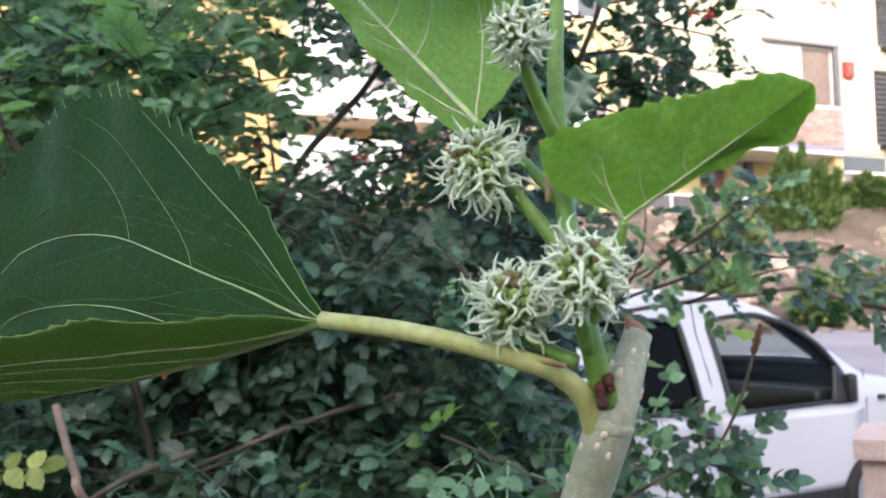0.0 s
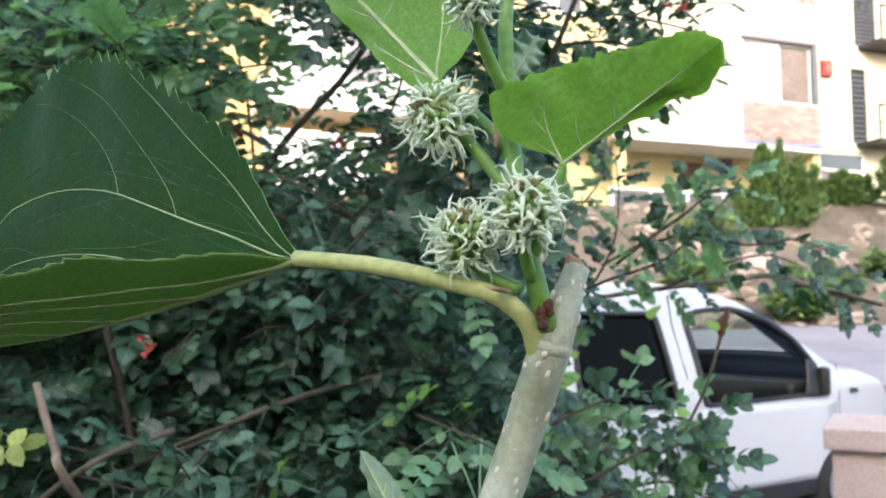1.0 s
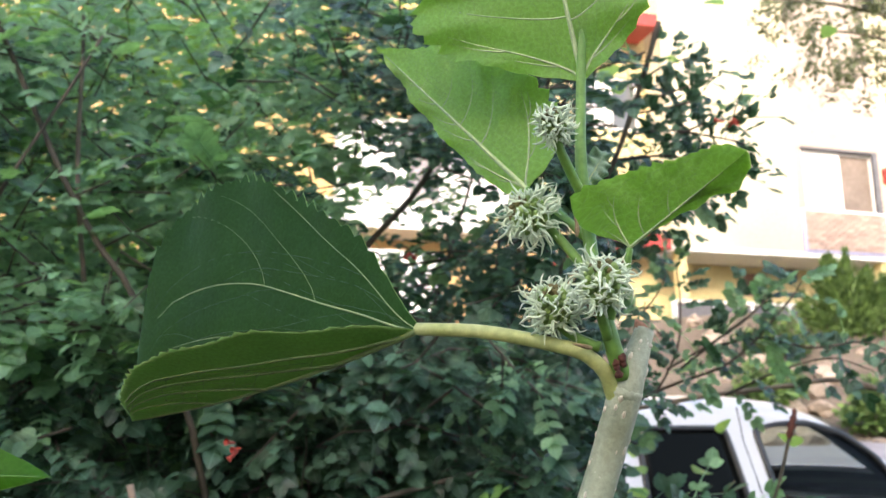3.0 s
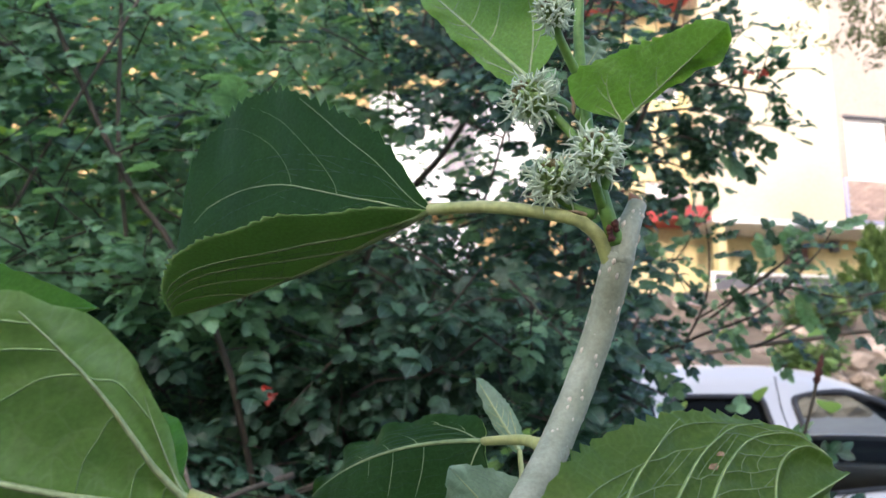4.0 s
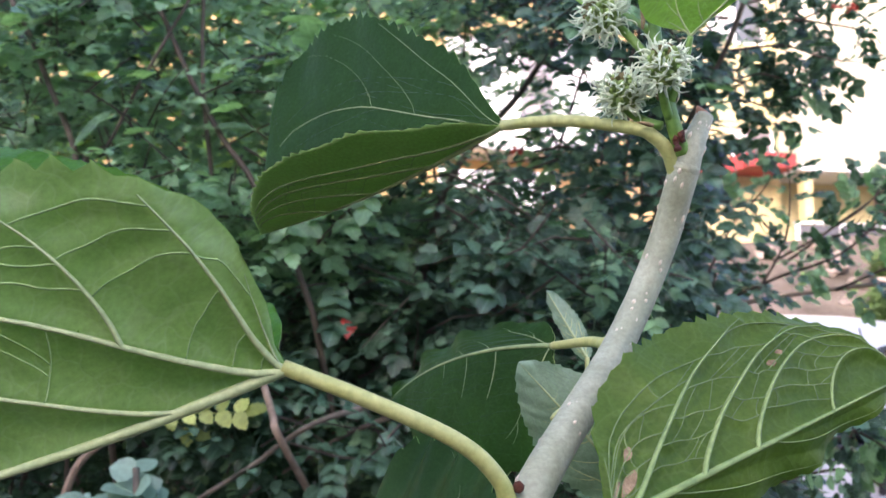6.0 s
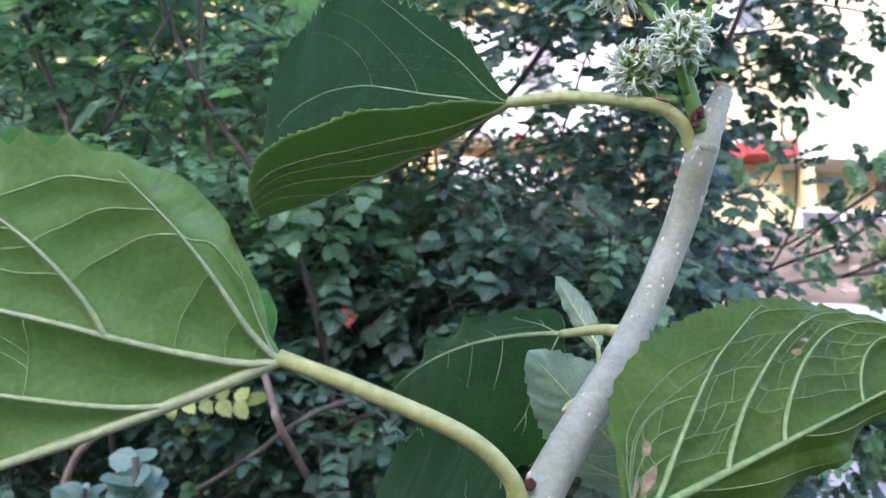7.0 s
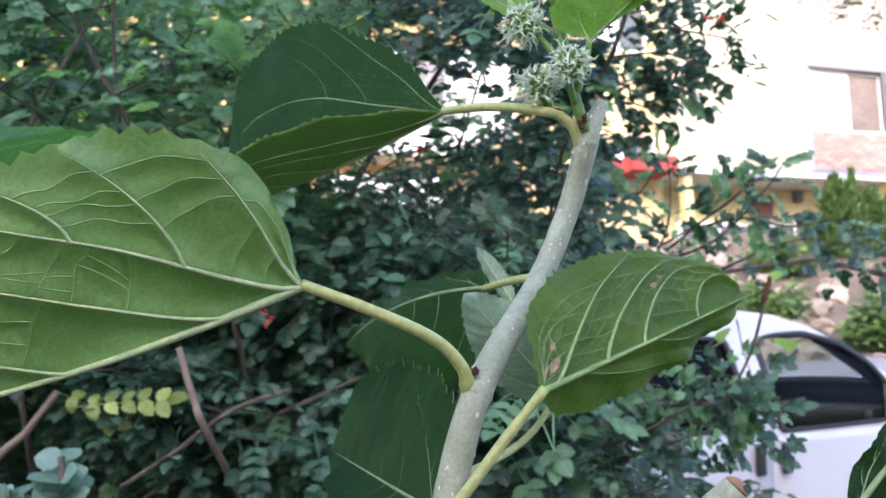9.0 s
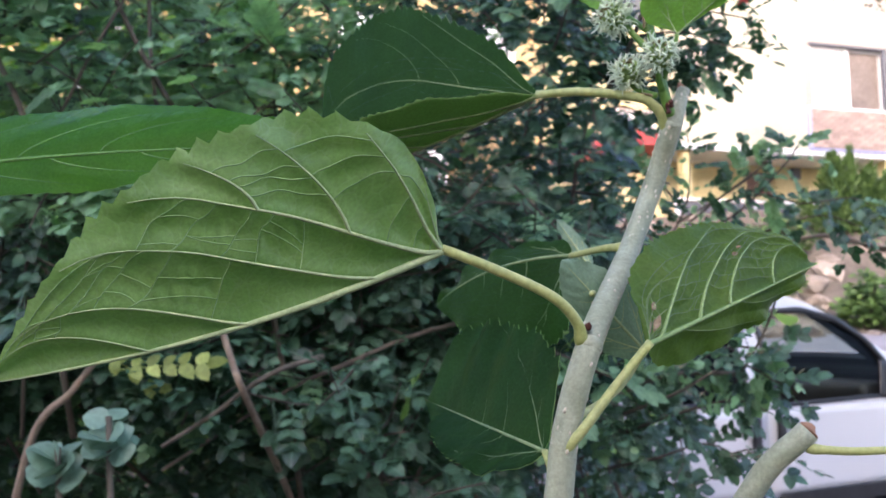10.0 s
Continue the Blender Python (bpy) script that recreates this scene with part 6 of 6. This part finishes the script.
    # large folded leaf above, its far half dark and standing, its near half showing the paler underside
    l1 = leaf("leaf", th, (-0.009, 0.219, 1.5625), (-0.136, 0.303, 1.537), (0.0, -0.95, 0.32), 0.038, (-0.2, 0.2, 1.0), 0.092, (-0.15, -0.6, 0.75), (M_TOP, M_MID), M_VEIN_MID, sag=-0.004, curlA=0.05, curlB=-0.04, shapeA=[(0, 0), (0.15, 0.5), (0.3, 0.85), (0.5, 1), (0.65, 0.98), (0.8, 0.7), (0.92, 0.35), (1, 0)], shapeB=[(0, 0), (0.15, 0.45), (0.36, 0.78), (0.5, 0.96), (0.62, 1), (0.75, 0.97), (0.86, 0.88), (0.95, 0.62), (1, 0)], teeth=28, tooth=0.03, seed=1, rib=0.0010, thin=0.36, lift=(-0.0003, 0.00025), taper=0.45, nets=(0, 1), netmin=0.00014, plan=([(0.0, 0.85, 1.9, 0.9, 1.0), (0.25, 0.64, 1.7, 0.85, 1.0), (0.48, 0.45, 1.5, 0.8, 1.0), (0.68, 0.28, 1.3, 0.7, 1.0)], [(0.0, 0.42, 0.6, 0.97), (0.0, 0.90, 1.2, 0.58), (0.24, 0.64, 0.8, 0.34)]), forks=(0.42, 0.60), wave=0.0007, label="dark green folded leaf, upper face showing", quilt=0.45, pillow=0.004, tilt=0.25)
    keep(l1)
    keep(petiole(l1, [(0.0500, 0.2030, 1.5370), (0.0475, 0.2005, 1.5420), (0.0455, 0.1985, 1.5465), (0.0418, 0.1970, 1.5502), (0.0355, 0.1968, 1.5534), (0.012, 0.206, 1.5595), (-0.010, 0.2195, 1.5625)], 0.0024, 0.0020))
    # leaf with its underside to the front
    l4 = leaf("leaf", th, (-0.049, 0.117, 1.4765), (-0.205, 0.083, 1.430), (0.0, -0.50, 0.86), 0.066, (0.0, 0.8, 0.6), 0.055, (0.1, 0.6, 0.8), (M_GLOSS, M_UNDER), M_VEIN, sag=-0.008, curlA=0.16, shapeA=WIDE, shapeB=WIDE, lobe=0.10, teeth=24, tooth=0.030, seed=2, rib=0.0013, quilt=1.45, pillow=0.006, thin=0.85, lift=(-0.0002, -0.0002), plan=([(0.0, 0.04, 0.45, 0.92, 0.8), (0.0, 0.13, 1.0, 0.95, 0.8), (0.0, 0.58, 1.1, 0.95, 1.2), (0.16, 0.60, 0.75, 0.95, 1.5), (0.44, 0.46, 0.6, 0.9, 1.5), (0.66, 0.30, 0.4, 0.9, 1.4)], [(0.0, 0.5, 0.8, 0.95, 1.0), (0.3, 0.4, 0.6, 0.95, 1.2), (0.55, 0.3, 0.5, 0.9, 1.2)]), forks=(0.42, 0.68), tilt=0.35, netmin=0.00025, label="leaf showing its pale veined underside")
    keep(l4)
    keep(petiole(l4, [(0.0020, 0.1400, 1.4400), (0.0005, 0.1360, 1.4490), (-0.009, 0.1300, 1.4590), (-0.030, 0.1225, 1.4690), (-0.050, 0.1168, 1.4768)], 0.0023, 0.0019))
    # bright green leaf behind it, tip towards the stem
    l5 = leaf("leaf", th, (-0.300, 0.160, 1.518), (-0.085, 0.140, 1.521), (0.0, 0.25, 1.0), 0.030, (0.0, -0.35, -1.0), 0.017, (0.0, -0.8, 0.45), (M_GLOSS, M_UNDER), M_VEIN_GLOSS, sag=0.006, curlA=-0.45, curlB=-0.1, base=0.72, wave=0.001, teeth=26, tooth=0.03, seed=3, rib=0.0010, thin=0.6, nets=(), plan=([(0.10, 0.34, 1.0, 0.95, 0.8), (0.30, 0.34, 0.9, 0.95, 0.8), (0.50, 0.30, 0.8, 0.95, 0.8), (0.68, 0.24, 0.6, 0.9, 0.8)], [(0.16, 0.34, 1.0, 0.95, 0.8), (0.36, 0.34, 0.9, 0.95, 0.8), (0.55, 0.30, 0.8, 0.95, 0.8), (0.72, 0.22, 0.6, 0.9, 0.8)]), label="glossy green leaf reflecting the sky along its edge", quilt=0.6)
    keep(l5)
    keep(petiole(l5, [(0.0, 0.22, 1.0), (-0.25, 0.27, 1.16), (-0.375, 0.22, 1.38), (-0.355, 0.172, 1.490), (-0.301, 0.160, 1.518)], 0.0024, 0.0018))
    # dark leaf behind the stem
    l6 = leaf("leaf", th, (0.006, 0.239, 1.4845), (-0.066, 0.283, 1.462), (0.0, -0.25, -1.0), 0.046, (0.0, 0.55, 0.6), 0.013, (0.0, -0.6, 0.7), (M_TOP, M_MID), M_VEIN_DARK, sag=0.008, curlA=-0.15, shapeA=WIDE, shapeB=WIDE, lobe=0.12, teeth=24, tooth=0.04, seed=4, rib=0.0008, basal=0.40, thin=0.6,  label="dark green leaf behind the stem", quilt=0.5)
    keep(l6)
    keep(petiole(l6, [(0.0265, 0.196, 1.484), (0.020, 0.215, 1.4855), (0.006, 0.239, 1.4845)], 0.0020, 0.0015))
    # narrow pale leaf standing on edge; under it one with painted grey-green sky sheen
    l7 = leaf("leaf", th, (0.0175, 0.262, 1.480), (0.001, 0.272, 1.5075), (0.85, 0.15, 0.5), 0.0055, (-0.7, 0.55, -0.2), 0.0045, (0.1, 0.6, -0.6), (M_PALE, M_PALE), M_VEIN, base=0.8, pw=0.6, teeth=14, tooth=0.06, wave=0.0004, seed=5, rib=0.0006, label="small pale leaf standing on edge")
    keep(l7)
    keep(petiole(l7, [(0.010, 0.180, 1.462), (0.018, 0.235, 1.468), (0.0175, 0.262, 1.480)], 0.0012, 0.0009))
    l8 = leaf("leaf", th, (0.036, 0.205, 1.437), (-0.0015, 0.194, 1.4785), (-0.6, 0.1, -0.55), 0.016, (0.6, 0.2, 0.6), 0.016, (0.1, -0.85, 0.4), (M_PALE, M_PALE), M_VEIN, curlA=-0.2, base=0.75, pw=0.7, teeth=16, tooth=0.05, wave=0.0006, seed=6, rib=0.0007, label="leaf close behind the stem, sky sheen painted grey-green")
    keep(l8)
    keep(petiole(l8, [(-0.006, 0.139, 1.41), (0.02, 0.185, 1.42), (0.036, 0.205, 1.437)], 0.0016, 0.0012))
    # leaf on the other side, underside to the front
    l9 = leaf("leaf", th, (0.027, 0.1355, 1.4405), (0.115, 0.204, 1.476), (-0.35, 0.2, 0.9), 0.040, (0.3, 0.6, -0.65), 0.018, (-0.5, 0.7, 0.3), (M_GLOSS, M_UNDER_SHADED), M_RIB_SHADED, curlA=0.12, curlB=0.0, shapeA=[(0, 0.05), (0.06, 0.4), (0.15, 0.75), (0.27, 0.95), (0.4, 1), (0.6, 0.95), (0.75, 0.80), (0.88, 0.52), (0.96, 0.25), (1, 0)], shapeB=WIDE, lobe=0.05, teeth=24, tooth=0.035, seed=7, rib=0.0010, lift=(-0.00025, -0.00025), plan=([(0.0, 0.06, 0.5, 0.9, 0.75), (0.06, 0.55, 1.3, 0.93, 0.95), (0.25, 0.56, 1.2, 0.93, 0.95), (0.46, 0.48, 1.1, 0.93, 0.95), (0.70, 0.27, 0.8, 0.9, 0.95)], [(0.15, 0.45, 0.4, 0.9, 1.0), (0.45, 0.4, 0.35, 0.9, 1.0)]), nets=(0,), label="leaf with quilted green underside and insect damage", wave=0.0014, quilt=1.6, pillow=0.007, tilt=0.14, netmin=0.00018, scars=((0.09, 0.30, 0, 0.035), (0.05, 0.45, 0, 0.03), (0.13, 0.48, 0, 0.02), (0.62, 0.52, 0, 0.014), (0.66, 0.6, 0, 0.01)), thin=0.75)
    keep(l9)
    keep(petiole(l9, [(-0.0065, 0.1365, 1.400), (0.001, 0.1335, 1.4085), (0.014, 0.1335, 1.425), (0.028, 0.1360, 1.4415)], 0.0021, 0.0017))
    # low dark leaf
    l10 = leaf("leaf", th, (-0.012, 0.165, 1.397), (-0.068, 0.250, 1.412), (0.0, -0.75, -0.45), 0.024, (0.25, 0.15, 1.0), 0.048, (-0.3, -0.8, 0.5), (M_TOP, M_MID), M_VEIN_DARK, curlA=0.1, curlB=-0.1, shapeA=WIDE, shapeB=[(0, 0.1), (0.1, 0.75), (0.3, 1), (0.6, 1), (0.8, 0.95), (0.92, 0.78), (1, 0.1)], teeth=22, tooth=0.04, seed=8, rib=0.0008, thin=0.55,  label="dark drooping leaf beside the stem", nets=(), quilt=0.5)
    keep(l10)
    keep(petiole(l10, [(-0.0105, 0.138, 1.378), (-0.010, 0.150, 1.390), (-0.012, 0.165, 1.397)], 0.0018, 0.0014))
    # young leaves on the shoot
    l3 = leaf("leaf", th, (0.053, 0.1915, 1.581), (0.0815, 0.1680, 1.6012), (-0.78, 0.12, 0.50), 0.0225, (0.5, 0.65, -0.5), 0.0075, (-0.1, -0.7, 0.5), (M_YOUNG, M_YUNDER), M_VEIN, curlA=-0.05, shapeA=[(0, 0.1), (0.02, 0.55), (0.05, 0.95), (0.10, 1), (0.16, 0.92), (0.25, 0.82), (0.47, 0.62), (0.65, 0.45), (0.82, 0.33), (0.93, 0.24), (1, 0.02)], shapeB=[(0, 0), (0.3, 0.15), (0.6, 0.55), (0.8, 1), (0.93, 0.7), (1, 0)], lobe=0.31, teeth=14, tooth=0.035, seed=9, rib=0.00042, label="young light green leaf lit through", wave=0.0007, netmin=0.00017, quilt=0.7, sweep=0.02, plan=([(0.0, 0.06, 0.9, 0.9, 0.9), (0.0, 0.30, 1.1, 0.95, 0.9), (0.16, 0.36, 0.7, 0.95, 0.9), (0.36, 0.34, 0.6, 0.92, 0.9), (0.58, 0.26, 0.4, 0.9, 0.9)], [(0.4, 0.3, 0.4, 0.9, 1.0), (0.6, 0.25, 0.4, 0.9, 1.0)]), forks=(0.3, 0.55))
    keep(l3)
    keep(petiole(l3, [(0.0460, 0.1965, 1.560), (0.0510, 0.193, 1.571), (0.0532, 0.1915, 1.581)], 0.0014, 0.0010, M_SHOOT))
    l2 = leaf("leaf", th, (0.0255, 0.219, 1.607), (-0.027, 0.252, 1.672), (0.75, -0.2, 0.45), 0.0285, (-0.6, 0.6, -0.5), 0.008, (0.1, -0.8, 0.2), (M_YOUNG, M_YUNDER), M_VEIN, curlA=0.1, shapeA=WIDE, shapeB=WIDE, lobe=0.1, teeth=18, tooth=0.05, seed=10, rib=0.0007, basal=0.40,  label="young light green leaf lit through", wave=0.001, netmin=0.00017, quilt=0.7)
    keep(l2)
    keep(petiole(l2, [(0.0425, 0.201, 1.586), (0.035, 0.212, 1.597), (0.0255, 0.219, 1.607)], 0.0014, 0.0010, M_SHOOT))
    l12 = leaf("leaf", th, (0.0435, 0.205, 1.637), (0.030, 0.200, 1.712), (0.9, -0.05, 0.15), 0.030, (-0.95, 0.2, 0.30), 0.052, (0.0, -0.9, 0.2), (M_YOUNG, M_YUNDER), M_VEIN, shapeA=[(0, 0), (0.1, 0.45), (0.25, 0.85), (0.4, 1), (0.6, 0.85), (0.8, 0.5), (1, 0)], shapeB=[(0, 0), (0.1, 0.35), (0.25, 0.75), (0.42, 1), (0.6, 0.85), (0.8, 0.5), (1, 0)], lobe=0.0, teeth=18, tooth=0.05, seed=11, rib=0.0008, basal=0.40,  label="broad young leaf at the shoot's end", netmin=0.00017, quilt=0.5)
    keep(l12)
    l13 = leaf("leaf", th, (0.043, 0.206, 1.604), (0.0500, 0.2075, 1.6155), (0.3, 0.1, -0.5), 0.004, (-0.3, 0.1, 0.6), 0.006, (0.2, -0.9, 0.3), (M_PALE, M_PALE), M_VEIN, base=0.8, pw=0.6, teeth=9, tooth=0.10, seed=12, rib=0.0003, label="small grey-green leaflet behind the shoot")
    keep(l13)
    # second pruned branch with a leaf of its own
    bp = spline([(0.06, 0.36, 0.0), (0.04, 0.33, 0.4), (0.03, 0.27, 0.8), (0.028, 0.23, 1.05), (0.036, 0.20, 1.22), (0.052, 0.182, 1.33), (0.074, 0.172, 1.382), (0.0955, 0.169, 1.4045)], 60)
    br = np.interp(bp[:, 2], (0, 1, 1.35, 1.40), (0.014, 0.008, 0.0052, 0.0049))
    v, f = tube(bp, br, 16, True, 0.04, rng)
    b2 = mesh_ob("side_branch", v, f, M_BARK, th)
    b2["label"] = "cut grey-green side branch"
    keep(b2)
    v, f = tube(spline([bp[-1], bp[-1] + (0.0012, 0, 0.0012), bp[-1] + (0.0028, 0, 0.0018)], 5), (0.0048, 0.0042, 0.003, 0.0018, 0.0004), 9, True, 0.2, rng)
    keep(mesh_ob("cut_end", v, f, M_CUT, b2))
    l11 = leaf("leaf", th, (0.134, 0.160, 1.3985), (0.185, 0.175, 1.450), (-0.6, 0.1, 0.6), 0.009, (0.6, 0.4, -0.4), 0.03, (-0.2, -0.7, 0.5), (M_TOP, M_UNDER), M_VEIN_DARK, base=0.6, lobe=0.1, teeth=18, tooth=0.04, seed=13, thin=0.5, quilt=0.4, label="dark green leaf on a yellow stalk")
    keep(l11)
    keep(petiole(l11, [(0.0935, 0.169, 1.3975), (0.112, 0.164, 1.3970), (0.134, 0.160, 1.3985)], 0.0019, 0.0015))
    l14 = leaf("leaf", th, (0.165, 0.150, 1.368), (0.115, 0.150, 1.372), (0.0, 0.3, 1.0), 0.02, (0.0, -0.6, -0.7), 0.02, (0, -0.6, 0.6), (M_TOP, M_UNDER), M_VEIN_DARK, teeth=16, tooth=0.05, seed=14, label="dark leaf low on the side branch")
    keep(l14)
    keep(petiole(l14, [(0.060, 0.178, 1.35), (0.12, 0.175, 1.345), (0.165, 0.150, 1.368)], 0.0017, 0.0013))
    shift = Matrix.Translation(-Vector(org))
    done = set()
    for ob in th.children_recursive:
        if ob.data and ob.data.name not in done:
            done.add(ob.data.name)
            ob.data.transform(shift)


mulberry()
